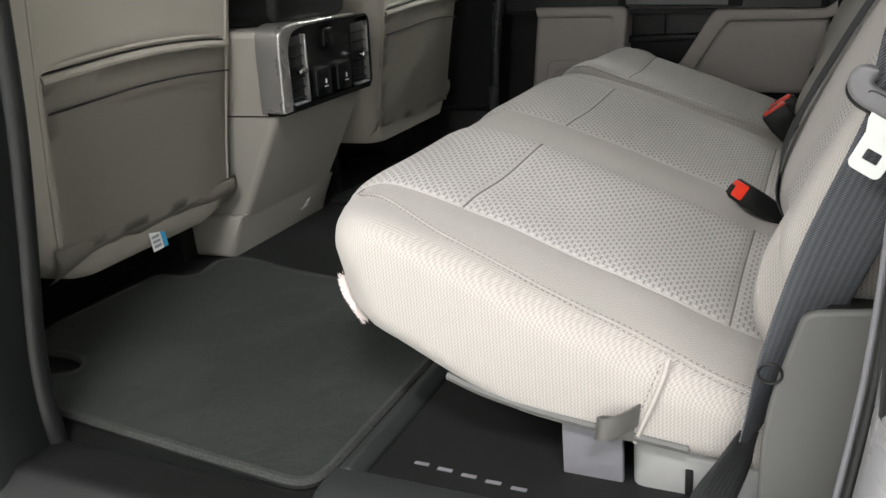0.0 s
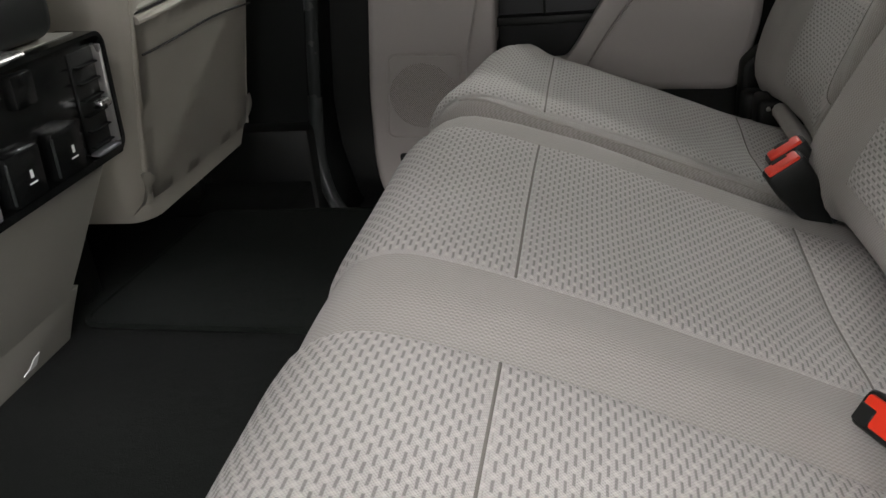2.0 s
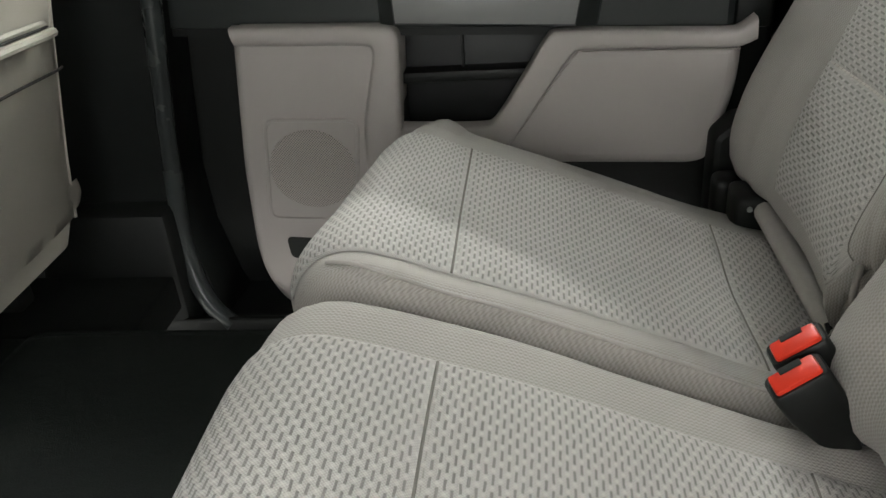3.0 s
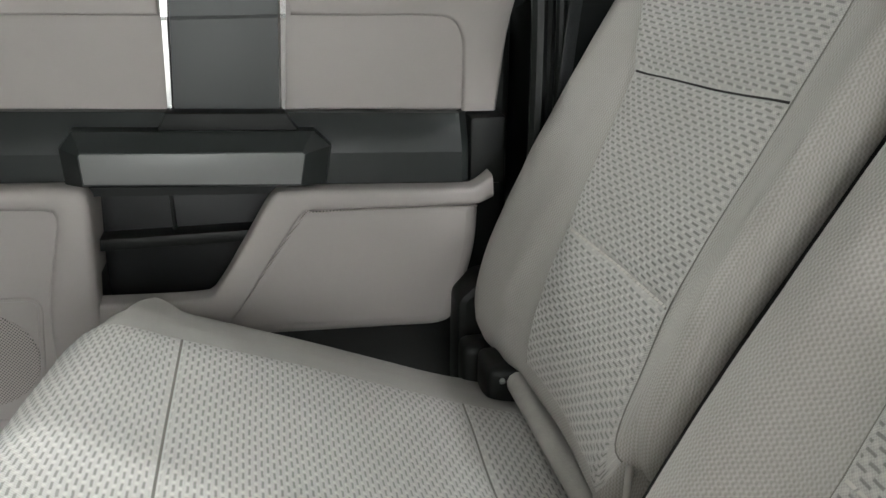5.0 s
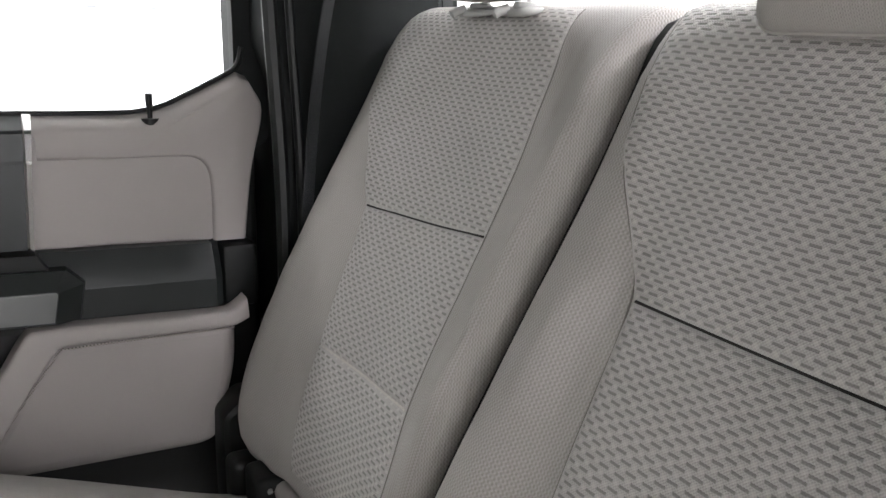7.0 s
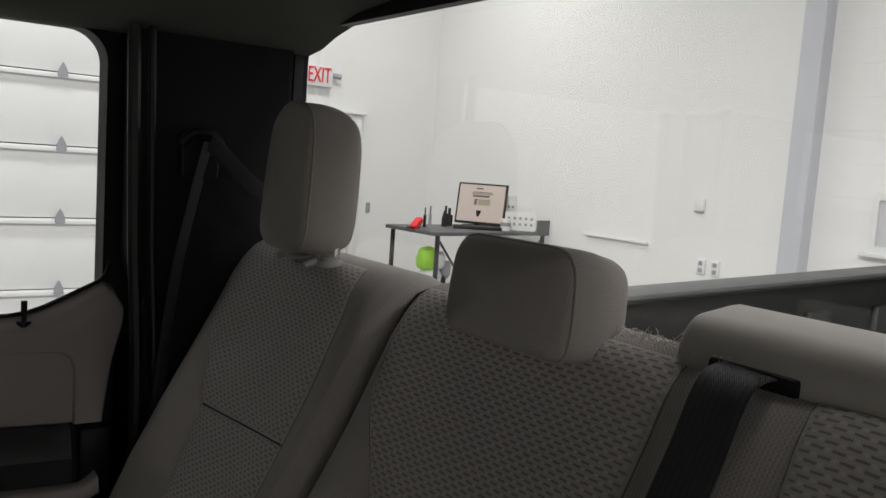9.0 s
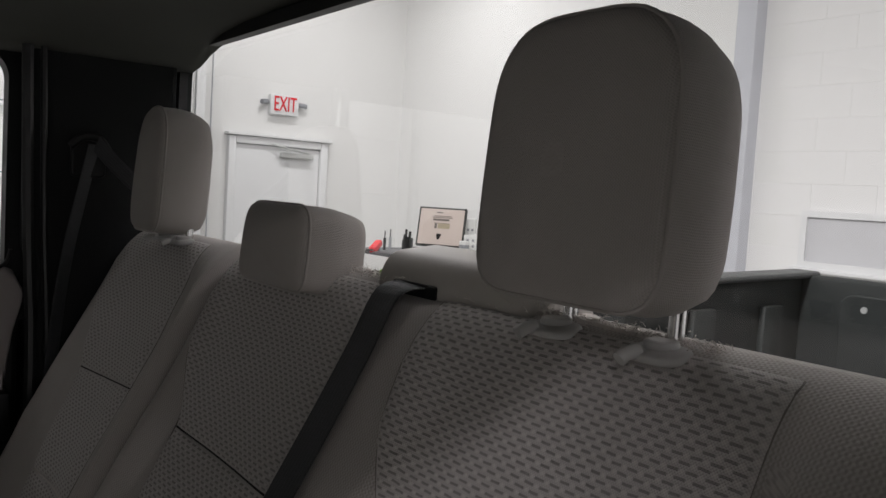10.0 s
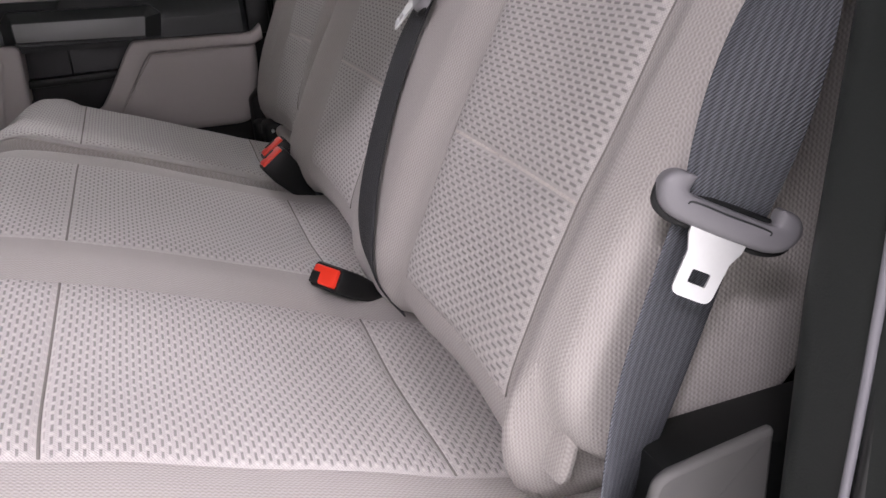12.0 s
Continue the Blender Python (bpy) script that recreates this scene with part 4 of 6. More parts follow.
def run_y(levels):
    """Closed outlines of (x, z) points at depths y, skinned and capped."""
    bm = bmesh.new()
    rings = [[bm.verts.new((x, y, z)) for x, z in sec] for y, sec in levels]
    n = len(rings[0])
    for p, q in zip(rings, rings[1:]):
        for i in range(n):
            bm.faces.new((p[i], p[(i + 1) % n], q[(i + 1) % n], q[i]))
    bm.faces.new(rings[0][::-1])
    bm.faces.new(rings[-1])
    return bm


def even(line, n):
    """n points evenly along an open line, its corners eased."""
    P = smooth_line([(p[0], p[1], 0) for p in line], 6)
    L = [0.0]
    for a, b in zip(P, P[1:]):
        L.append(L[-1] + (b - a).length)
    return [(float(np.interp(L[-1] * i / (n - 1), L, [p.x for p in P])), float(np.interp(L[-1] * i / (n - 1), L, [p.y for p in P]))) for i in range(n)]


def border(outer, inner, axis, front, back, bevel, n=40):
    """A raised band between two open lines drawn in the two other axes, with rounded rims at its front."""
    bm = bmesh.new()
    way = 1 if back > front else -1
    other = [i for i in range(3) if i != axis]
    rings = []
    for o, i in zip(even(outer, n), even(inner, n)):
        o, i = Vector(o), Vector(i)
        w = (i - o).normalized() * min(bevel, (i - o).length * 0.45)
        ring = []
        for p, h in ((o, back), (o, front + way * bevel), (o + w * 0.3, front + way * bevel * 0.3), (o + w, front), (i - w, front), (i - w * 0.3, front + way * bevel * 0.3), (i, front + way * bevel), (i, back)):
            c = [0, 0, 0]
            c[axis], c[other[0]], c[other[1]] = h, p[0], p[1]
            ring.append(bm.verts.new(c))
        rings.append(ring)
    for p, q in zip(rings, rings[1:]):
        for j in range(8):
            bm.faces.new((p[j], p[(j + 1) % 8], q[(j + 1) % 8], q[j]))
    bm.faces.new(rings[0][::-1])
    bm.faces.new(rings[-1])
    return bm


def far_door():
    d = thing("rear_door", (0.0, 0.86, 0.0), "closed cab door with taupe panels, black armrest and map pocket", "car door")
    # outer skin and core below the window
    part("door_shell", prism(rounded([(-0.50, -0.1), (-0.50, 0.70), (0.25, 0.69), (0.41, 0.72), (0.41, -0.1)], 0.02), 1, 0.862, 0.95, 0.01), DARK, d)
    # upper trim: a recessed field, a raised frame round it, and a sloping ledge under the glass
    up = [(-0.45, 0.555), (-0.45, 0.702), (0.253, 0.692), (0.285, 0.698), (0.311, 0.712), (0.379, 0.748), (0.400, 0.738), (0.408, 0.702), (0.393, 0.629), (0.381, 0.531), (0.2, 0.540)]
    part("upper_panel", prism(up, 1, 0.8315, 0.875, 0.004, 3), DOORTRIM, d)
    part("panel_frame", border([(0.131, 0.691), (0.253, 0.688), (0.285, 0.693), (0.311, 0.705), (0.383, 0.741), (0.403, 0.730), (0.410, 0.702), (0.393, 0.629), (0.381, 0.533)], [(0.131, 0.655), (0.2, 0.653), (0.30, 0.651), (0.323, 0.646), (0.334, 0.632), (0.338, 0.605), (0.337, 0.534)], 1, 0.8235, 0.836, 0.005), DOORTRIM, d, "raised border of the upper panel", angle=60)
    part("panel_frame", prism([(-0.45, 0.668), (-0.45, 0.702), (-0.016, 0.694), (-0.016, 0.657)], 1, 0.8235, 0.836, 0.0045, 4), DOORTRIM, d, "raised border of the upper panel")
    ledge = [(-0.45, 0.698, 0.722), (-0.05, 0.691, 0.713), (0.13, 0.688, 0.709), (0.235, 0.685, 0.706), (0.262, 0.686, 0.708), (0.288, 0.692, 0.715), (0.311, 0.702, 0.725), (0.345, 0.720, 0.740), (0.379, 0.738, 0.758), (0.394, 0.738, 0.752), (0.407, 0.715, 0.725)]
    part("window_ledge", run_x([(x, [(0.8240, lo - 0.006), (0.8236, lo), (0.8275, lo + 0.007), (0.848, hi), (0.868, hi), (0.868, lo - 0.006)]) for x, lo, hi in ledge]), DOORTRIM, d, angle=50)
    # charcoal band folded over the ledge, between chrome strips
    fold = [(0.537, 0.8165), (0.653, 0.8165), (0.657, 0.8175), (0.689, 0.8185), (0.693, 0.821), (0.707, 0.841), (0.7125, 0.852)]
    part("centre_band", loft([[(-0.0115 + 0.066 * (z - 0.537), y), (0.1095 + 0.060 * (z - 0.537), y), (0.1095 + 0.060 * (z - 0.537), 0.866), (-0.0115 + 0.066 * (z - 0.537), 0.866)] for z, y in fold], [z for z, _ in fold]), DARKGREY, d, "charcoal band folded over the upper panel", angle=9)
    for cx, lean in ((-0.0155, 0.055), (0.1145, 0.062)):
        part("chrome_strip", loft([[(cx + lean * (z - 0.537) - w / 2, y - 0.004), (cx + lean * (z - 0.537) + w / 2, y - 0.003), (cx + lean * (z - 0.537) + w / 2, y + 0.03), (cx + lean * (z - 0.537) - w / 2, y + 0.03)] for (z, y), w in zip(fold, (0.0048, 0.0058, 0.0064, 0.0072, 0.0078, 0.0092, 0.0092))], [z for z, _ in fold]), CHROME, d, "bright chrome strip", angle=9)
    # charcoal belt of trim, in three facets
    belt = [(x, [(0.836, 0.549 - 0.045 * x + k), (0.815 + k, 0.549 - 0.045 * x), (0.804 + k, 0.529 - 0.045 * x), (0.7955 + k, 0.508 - 0.045 * x), (0.7945 + k, 0.504 - 0.045 * x), (0.7955 + k, 0.465 - 0.045 * x), (0.836, 0.461 - 0.045 * x)]) for x, k in ((-0.45, 0.0), (0.330, 0.0), (0.341, 0.012))]
    part("belt_trim", run_x(belt), DARKGREY, d, "charcoal armrest trim", angle=9)
    part("belt_end", boxmesh((0.343, 0.806, 0.440), (0.392, 0.86, 0.530), 0.008), DARK, d)
    # black strip put in for the shade of the gap under the trim
    part("belt_gap", run_x([(x, [(0.80, 0.463 - 0.045 * x), (0.80, 0.452 - 0.045 * x), (0.85, 0.452 - 0.045 * x), (0.85, 0.463 - 0.045 * x)]) for x in (-0.45, 0.342)]), DARK, d)
    part("pull_cup", prism([(-0.031, 0.530), (-0.018, 0.5535), (0.117, 0.5475), (0.133, 0.5225)], 1, 0.7905, 0.83, 0.003), DARK, d, "black pull cup")
    # armrest: chamfered at its top and ends
    outer = [(-0.135, 0.478), (-0.136, 0.520), (-0.121, 0.5385), (0.149, 0.5265), (0.168, 0.508), (0.160, 0.463)]
    inner = [(-0.113, 0.480), (-0.114, 0.517), (-0.110, 0.5215), (0.134, 0.5105), (0.1385, 0.506), (0.131, 0.466)]
    rest = part("armrest", run_y([(0.826, outer), (0.787, outer), (0.7835, [(x * 0.985 + 0.0002, z) for x, z in outer]), (0.7635, inner), (0.7610, inward(inner, 0.0022))]), DARKGREY, d, "charcoal armrest with chamfered ends", angle=14)
    part("armrest_face", prism(inward(inner, 0.0035), 1, 0.7597, 0.764, 0.0012, 2), SATIN, rest, "satin grey armrest face")
    # lock pin
    part("lock_collar", tube([(0.267, 0.838, 0.692), (0.267, 0.838, 0.7005)], 0.0115, 14), DARK, d)
    part("lock_knob", tube([(0.267, 0.838, 0.700), (0.267, 0.838, 0.712), (0.267, 0.838, 0.722)], 0.0034, 10), DARK, d, "black lock pin")
    part("lock_head", tube([(0.267, 0.838, 0.716), (0.267, 0.838, 0.718), (0.267, 0.838, 0.7305), (0.267, 0.838, 0.732)], 0.0046, 12), DARK, d)
    # dark bin behind the armrest
    part("bin_back", boxmesh((-0.135, 0.838, 0.28), (0.16, 0.86, 0.475), 0.003), BINGREY, d)
    part("bin_shelf", boxmesh((-0.13, 0.808, 0.384), (0.10, 0.85, 0.400), 0.003), DARK, d)
    part("bin_rib", boxmesh((-0.030, 0.826, 0.398), (-0.026, 0.85, 0.465), 0.001), DARK, d)
    part("bin_side", boxmesh((-0.135, 0.80, 0.31), (-0.116, 0.85, 0.475), 0.004), DARK, d)
    # map pocket: a broad flat rim round a bulging panel
    part("pocket_rim", border([(-0.125, 0.331), (-0.003, 0.327), (0.020, 0.338), (0.055, 0.391), (0.092, 0.449), (0.113, 0.4575), (0.22, 0.453), (0.326, 0.448), (0.346, 0.451), (0.364, 0.464)], [(-0.125, 0.294), (0.008, 0.288), (0.038, 0.299), (0.08, 0.360), (0.124, 0.423), (0.142, 0.4315), (0.235, 0.4285), (0.328, 0.426), (0.347, 0.426), (0.366, 0.434)], 1, 0.771, 0.80, 0.006, 60), DOORTRIM, d, angle=60)
    part("pocket_panel", prism(rounded([(0.02, 0.285), (0.120, 0.436), (0.352, 0.432), (0.350, 0.36), (0.318, 0.258), (0.296, 0.252), (0.03, 0.262)], [0.01, 0.01, 0.02, 0.06, 0.03, 0.03, 0.01]), 1, 0.784, 0.86, 0.018, 5), DOORTRIM, d)
    # darker line drawn for the shade between rim and panel
    part("pocket_gap", tube(smooth_line([(0.040, 0.7845, 0.300), (0.127, 0.7845, 0.4185), (0.146, 0.7845, 0.4255), (0.25, 0.7845, 0.4235), (0.348, 0.7845, 0.4205)], 6), 0.0015, 6), GRILLE, d)
    part("lower_panel", prism(rounded([(-0.15, 0.30), (0.03, 0.30), (0.03, 0.06), (-0.30, 0.03)], 0.02), 1, 0.785, 0.86, 0.01), DOORTRIM, d)
    # speaker panel in front: a flat field under a raised rim
    sp = rounded([(-0.343, 0.486), (-0.122, 0.477), (-0.109, 0.463), (-0.118, 0.33), (-0.130, 0.20), (-0.19, 0.03), (-0.29, 0.012), (-0.340, 0.030), (-0.366, 0.080), (-0.373, 0.135), (-0.367, 0.275), (-0.352, 0.408)], [0.012, 0.010, 0.010, 0.02, 0.02, 0.05, 0.03, 0.03, 0.03, 0.03, 0.02, 0.02])
    part("speaker_panel", prism(sp, 1, 0.773, 0.87, 0.012, 4), DOORTRIM, d)
    part("speaker_rim", border([(-0.344, 0.487), (-0.23, 0.482), (-0.126, 0.4775), (-0.1105, 0.464), (-0.1115, 0.42), (-0.117, 0.33), (-0.128, 0.20)], [(-0.338, 0.461), (-0.25, 0.457), (-0.158, 0.4525), (-0.147, 0.440), (-0.155, 0.405), (-0.172, 0.327), (-0.178, 0.20)], 1, 0.761, 0.785, 0.009, 48), DOORTRIM, d, angle=60)
    gr = rounded([(-0.319, 0.350), (-0.181, 0.345), (-0.201, 0.184), (-0.338, 0.190)], 0.018)
    part("grille_frame", tube([(x, 0.7725, z) for x, z in gr], 0.0030, 6, True), DOORTRIM, d)
    part("speaker_grille", prism([(-0.259 + 0.066 * math.cos(radians(q)), 0.270 + 0.063 * math.sin(radians(q))) for q in range(0, 360, 10)], 1, 0.7712, 0.785, 0.002), GRILLE, d, "round pierced speaker grille")
    part("pull_slot", prism(rounded([(-0.319, 0.157), (-0.245, 0.151), (-0.245, 0.115), (-0.316, 0.119)], 0.010), 1, 0.7705, 0.785, 0.0008), DARK, d, "dark slot under the speaker")
    # window frame and pane
    part("window_frame", rect_ring((-0.47, 0.43, 0.655, 1.22), (-0.43, 0.381, 0.69, 1.152), 0.03, 0.050, 1, 0.850, 0.905), PILLAR, d, "dark window frame", angle=60)
    part("window_seal", tube(smooth_line([(-0.43, 0.846, 0.723), (-0.05, 0.847, 0.7145), (0.2, 0.847, 0.7085), (0.255, 0.847, 0.7095), (0.288, 0.847, 0.717), (0.314, 0.847, 0.728), (0.345, 0.847, 0.743), (0.381, 0.847, 0.763), (0.391, 0.847, 0.79)], 6), 0.0036, 8), RUBBER, d)
    pane = part("window_pane", boxmesh((-0.44, 0.868, 0.66), (0.40, 0.872, 1.16)), GLASS, d, "clear side window")
    pane.visible_shadow = False
    return d


BINGREY = grained("dark_bin_plastic", (0.009, 0.0095, 0.0105), 0.5, 900, 0.15)
GRILLE = grained("pierced_grille_plastic", (0.33, 0.30, 0.28), 0.6, 500, 0.1)
_n = N(GRILLE)
_s = _n.node("ShaderNodeSeparateXYZ")
_n.link(_n.coords("Object"), _s.inputs[0])
_h = _n.math("MULTIPLY", _n.math("SINE", _n.math("MULTIPLY", _s.outputs[0], 1500.0)), _n.math("SINE", _n.math("MULTIPLY", _s.outputs[2], 1500.0)))
_n.colour(_n.mix(_n.ramp(_h, 0.15, 0.45), (0.40, 0.365, 0.34), (0.10, 0.09, 0.085)))
far_door()


# ---- the garage outside ----
GROUND = -0.68
structure("ground", boxmesh((-9, -8, GROUND - 0.1), (9, 8, GROUND)), CONCRETE, "smooth grey concrete garage floor")
structure("wall_east", boxmesh((5.0, 2.48, GROUND), (5.2, 8, 4.4)), WALLWHITE, "plain white painted garage wall")
structure("wall_north", boxmesh((2.62, 6.6, GROUND), (5.0, 6.8, 4.4)), WALLWHITE, "white garage wall with a door")
# two unseen walls close the garage, pale to bounce lamp light inside
structure("wall_west", boxmesh((-9, -8, GROUND), (-8.8, 8, 4.4)), BOUNCEWALL, "unseen pale wall ahead of the truck, added to bounce light")
structure("wall_south", boxmesh((-9, -5.8, GROUND), (9, -5.6, 4.4)), BOUNCEWALL, "unseen pale wall behind the camera, added to bounce light")
structure("garage_ceiling", boxmesh((-9, -8, 4.4), (9, 8, 4.6)), WALLWHITE, "white garage ceiling")
structure("wall_north_lintel", boxmesh((-9, 6.30, 2.6), (2.62, 6.6, 4.4)), WALLWHITE, "white wall above the overhead door")
structure("wall_north_west", boxmesh((-9, 6.30, GROUND), (-3.4, 6.6, 2.6)), WALLWHITE, "white wall beside the overhead door")


# housing for an added, unseen lamp
def ceiling_lamp(x, y):
    g = thing("ceiling_lamp", (x, y, 3.7), "unseen long white lamp added under the garage ceiling", "ceiling lamp", "garage lamps")
    part("housing", boxmesh((x - 0.65, y - 0.3, 3.60), (x + 0.65, y + 0.3, 3.72), 0.01), METALWHITE, g)
    for sx in (-0.5, 0.5):
        part("hanger", tube([(x + sx, y, 3.7), (x + sx, y, 4.4)], 0.006, 6), METALGREY, g)


for lx, ly, _ in LAMPS:
    ceiling_lamp(lx, ly)


def overhead_door():
    """White sectional door with steel hinges, seen through the side window."""
    g = thing("overhead_door", (-0.4, 6.05, GROUND), "closed white sectional garage door with steel hinges", "garage door")
    z = GROUND
    k = 0
    while z < 2.5:
        hi = min(z + 0.532, 2.6)
        bm = boxmesh((-3.3, 6.03, z + 0.004), (2.42, 6.07, hi - 0.004), 0.004)
        box(bm, (-3.3, 5.995, hi - 0.042), (2.42, 6.04, hi - 0.012), 0.004)
        part("door_section", bm, METALWHITE, g)
        for hx in (-2.1, -0.45, 1.28, 2.3):
            hinge = part("hinge", prism(rounded([(hx - 0.035, hi - 0.035), (hx - 0.03, hi + 0.02), (hx, hi + 0.075), (hx + 0.03, hi + 0.02), (hx + 0.035, hi - 0.035)], 0.006), 1, 5.978, 5.994, 0.002), METALGREY, g, "grey steel hinge")
        z = hi
        k += 1
    part("door_track", boxmesh((2.46, 5.95, GROUND), (2.51, 6.06, 2.9), 0.004), STEEL, g, "galvanised vertical track")
    part("door_track", boxmesh((-3.40, 5.95, GROUND), (-3.35, 6.06, 2.9), 0.004), STEEL, g, "galvanised vertical track")
    part("track_angle", boxmesh((2.54, 6.0, GROUND), (2.62, 6.32, 3.0), 0.003), METALWHITE, g)
    part("lift_cable", tube([(2.66, 5.97, GROUND + 0.2), (2.66, 5.97, 3.0)], 0.006, 6), METALGREY, g)
    return g


overhead_door()


def side_door():
    g = thing("exit_door", (3.56, 6.58, GROUND), "closed white steel exit door with closer and push bar", "door")
    x0, x1, top = 3.13, 4.01, 1.315
    part("door_leaf", boxmesh((x0, 6.565, GROUND + 0.01), (x1, 6.60, top), 0.003), METALWHITE, g)
    for a, b in (((x0 - 0.075, 6.53, GROUND), (x0 - 0.006, 6.61, top + 0.07)), ((x1 + 0.006, 6.53, GROUND), (x1 + 0.085, 6.61, top + 0.07)), ((x0 - 0.004, 6.53, top + 0.006), (x1 + 0.004, 6.61, top + 0.075))):
        part("door_frame", boxmesh(a, b, 0.006), METALWHITE, g)
    part("head_moulding", boxmesh((x0 - 0.10, 6.50, top + 0.078), (x1 + 0.12, 6.61, top + 0.105), 0.006), METALWHITE, g)
    part("door_closer", boxmesh((3.58, 6.50, 1.215), (3.92, 6.565, 1.265), 0.008), STEEL, g, "grey door closer")
    part("closer_arm", tube([(3.88, 6.51, 1.27), (3.62, 6.47, 1.30), (3.48, 6.53, 1.335)], 0.009, 6), STEEL, g)
    part("push_bar", boxmesh((3.15, 6.50, 0.28), (3.98, 6.545, 0.335), 0.008), STEEL, g, "grey push bar")
    return g


side_door()


def text_mesh(body, size, depth):
    c = bpy.data.curves.new("letters", "FONT")
    c.body, c.size, c.extrude, c.align_x, c.align_y = body, size, depth, "CENTER", "CENTER"
    c.resolution_u = 3
    o = new("letters", c)
    dg = bpy.context.evaluated_depsgraph_get()
    me = bpy.data.meshes.new_from_object(o.evaluated_get(dg))
    bpy.data.objects.remove(o)
    return me


def exit_sign():
    g = thing("exit_sign", (3.60, 6.58, 1.72), "white exit sign with red letters and two lamp heads", "exit sign")
    part("sign_box", boxmesh((3.45, 6.53, 1.625), (3.745, 6.60, 1.815), 0.008), METALWHITE, g)
    me = text_mesh("EXIT", 0.185, 0.004)
    me.materials.append(RED_SIGN)
    o = new("letters", me)
    o.matrix_world = pose(3.60, 6.526, 1.722, 90, 0, 0) @ Matrix.Diagonal((0.64, 1.10, 1.0, 1.0))
    keep = o.matrix_world.copy()
    o.parent = g
    o.matrix_parent_inverse = g.matrix_world.inverted()
    o.matrix_world = keep
    tagged(o, "red letters EXIT")
    for sx, hx in ((3.435, -1), (3.76, 1)):
        part("lamp_head", tube([(sx, 6.57, 1.74), (sx + 0.05 * hx, 6.545, 1.735), (sx + 0.075 * hx, 6.53, 1.73)], 0.024, 10), METALGREY, g, "small grey lamp head")
    return g


RED_SIGN = grained("red_sign_paint", (0.75, 0.02, 0.03), 0.5, 300, 0.02)
exit_sign()

# switch beside the door, outlets and a service tap on the long wall
def wall_plate(name, x0, y0, y1, z0, z1, label, category):
    g = thing(name, (x0, (y0 + y1) / 2, z0), label, category)
    part("plate", boxmesh((x0 - 0.016, y0, z0), (x0 + 0.004, y1, z1), 0.004), METALWHITE, g)
    return g


g = thing("light_switch", (4.24, 6.59, 0.46), "small grey light switch on the white wall", "light switch")
part("plate", boxmesh((4.225, 6.58, 0.44), (4.265, 6.60, 0.54), 0.004), METALGREY, g)
g = wall_plate("paper_holder", 5.0, 3.14, 3.22, 0.77, 0.86, "white dispenser with a dark lower edge on the wall", "dispenser")
part("slot", boxmesh((4.978, 3.14, 0.762), (4.99, 3.22, 0.770), 0.002), METALGREY, g)
for oy in (3.0, 3.12):
    g = wall_plate("outlet", 5.0, oy - 0.035, oy + 0.035, 0.32, 0.43, "white wall outlet plate", "outlet")
    part("socket", boxmesh((4.980, oy - 0.016, 0.385), (4.986, oy + 0.016, 0.415), 0.002), METALGREY, g)
    part("socket", boxmesh((4.980, oy - 0.016, 0.335), (4.986, oy + 0.016, 0.365), 0.002), METALGREY, g)
g = thing("wall_tap", (5.0, 4.03, 0.27), "grey metal tap on the white wall", "tap")
part("pipe", tube([(5.0, 4.03, 0.28), (4.90, 4.03, 0.28), (4.88, 4.03, 0.22)], 0.018, 8), STEEL, g)
part("tap_handle", tube([(4.90, 3.96, 0.30), (4.90, 4.10, 0.33)], 0.012, 8), STEEL, g)
g = thing("wall_rail", (5.0, 3.95, 0.47), "thin white rail on the wall", "rail")
part("bar", boxmesh((4.97, 3.62, 0.475), (5.0, 4.28, 0.49), 0.003), METALWHITE, g)

# steel column and painted block wall beyond it
structure("wall_column", boxmesh((4.90, 2.33, GROUND), (5.2, 2.48, 4.4), 0.01), grained("pale_grey_column_paint", (0.55, 0.56, 0.60), 0.6, 100, 0.1), "pale grey steel column in the wall")
blocks = structure("wall_blocks", boxmesh((5.0095, -8, GROUND), (5.26, 2.33, 4.4)), WALLWHITE, "white painted block wall")
BLOCKPAINT = grained("white_block_paint", (0.80, 0.795, 0.79), 0.75, 90, 0.15, vary=0.03)
block = finish("block", boxmesh((-0.052, -0.2015, -0.1005), (0.0, 0.2025, 0.1012), 0.0012, 1), BLOCKPAINT)
for row in range(17):
    for col in range(8):
        o = new("block", block)
        o.parent = blocks
        o.location = (5.06, 2.12 - 0.406 * col - (0.203 if row % 2 else 0), GROUND + 0.10 + 0.2035 * row)

HATCHGREY = grained("pale_grey_panel_paint", (0.58, 0.58, 0.60), 0.5, 150, 0.05)
g = thing("wall_hatch", (5.0, 1.5, 0.7), "shallow white framed hatch in the block wall", "hatch")
part("hatch_frame", rect_ring((1.20, 1.95, 0.63, 0.985), (1.24, 1.91, 0.67, 0.945), 0.01, 0.01, 0, 4.975, 5.02), METALWHITE, g, angle=30)
part("hatch_panel", boxmesh((4.995, 1.22, 0.65), (5.0085, 1.93, 0.965)), HATCHGREY, g, "pale grey hatch panel")
part("hatch_sill", boxmesh((4.95, 1.17, 0.605), (5.02, 1.99, 0.63), 0.004), METALWHITE, g)


# standing desk with a monitor and clutter
DESK_TOP = grained("dark_grey_desk_laminate", (0.10, 0.10, 0.105), 0.5, 200, 0.1)
DESK_LEG = grained("black_steel_tube", (0.02, 0.02, 0.022), 0.5, 200, 0.1)


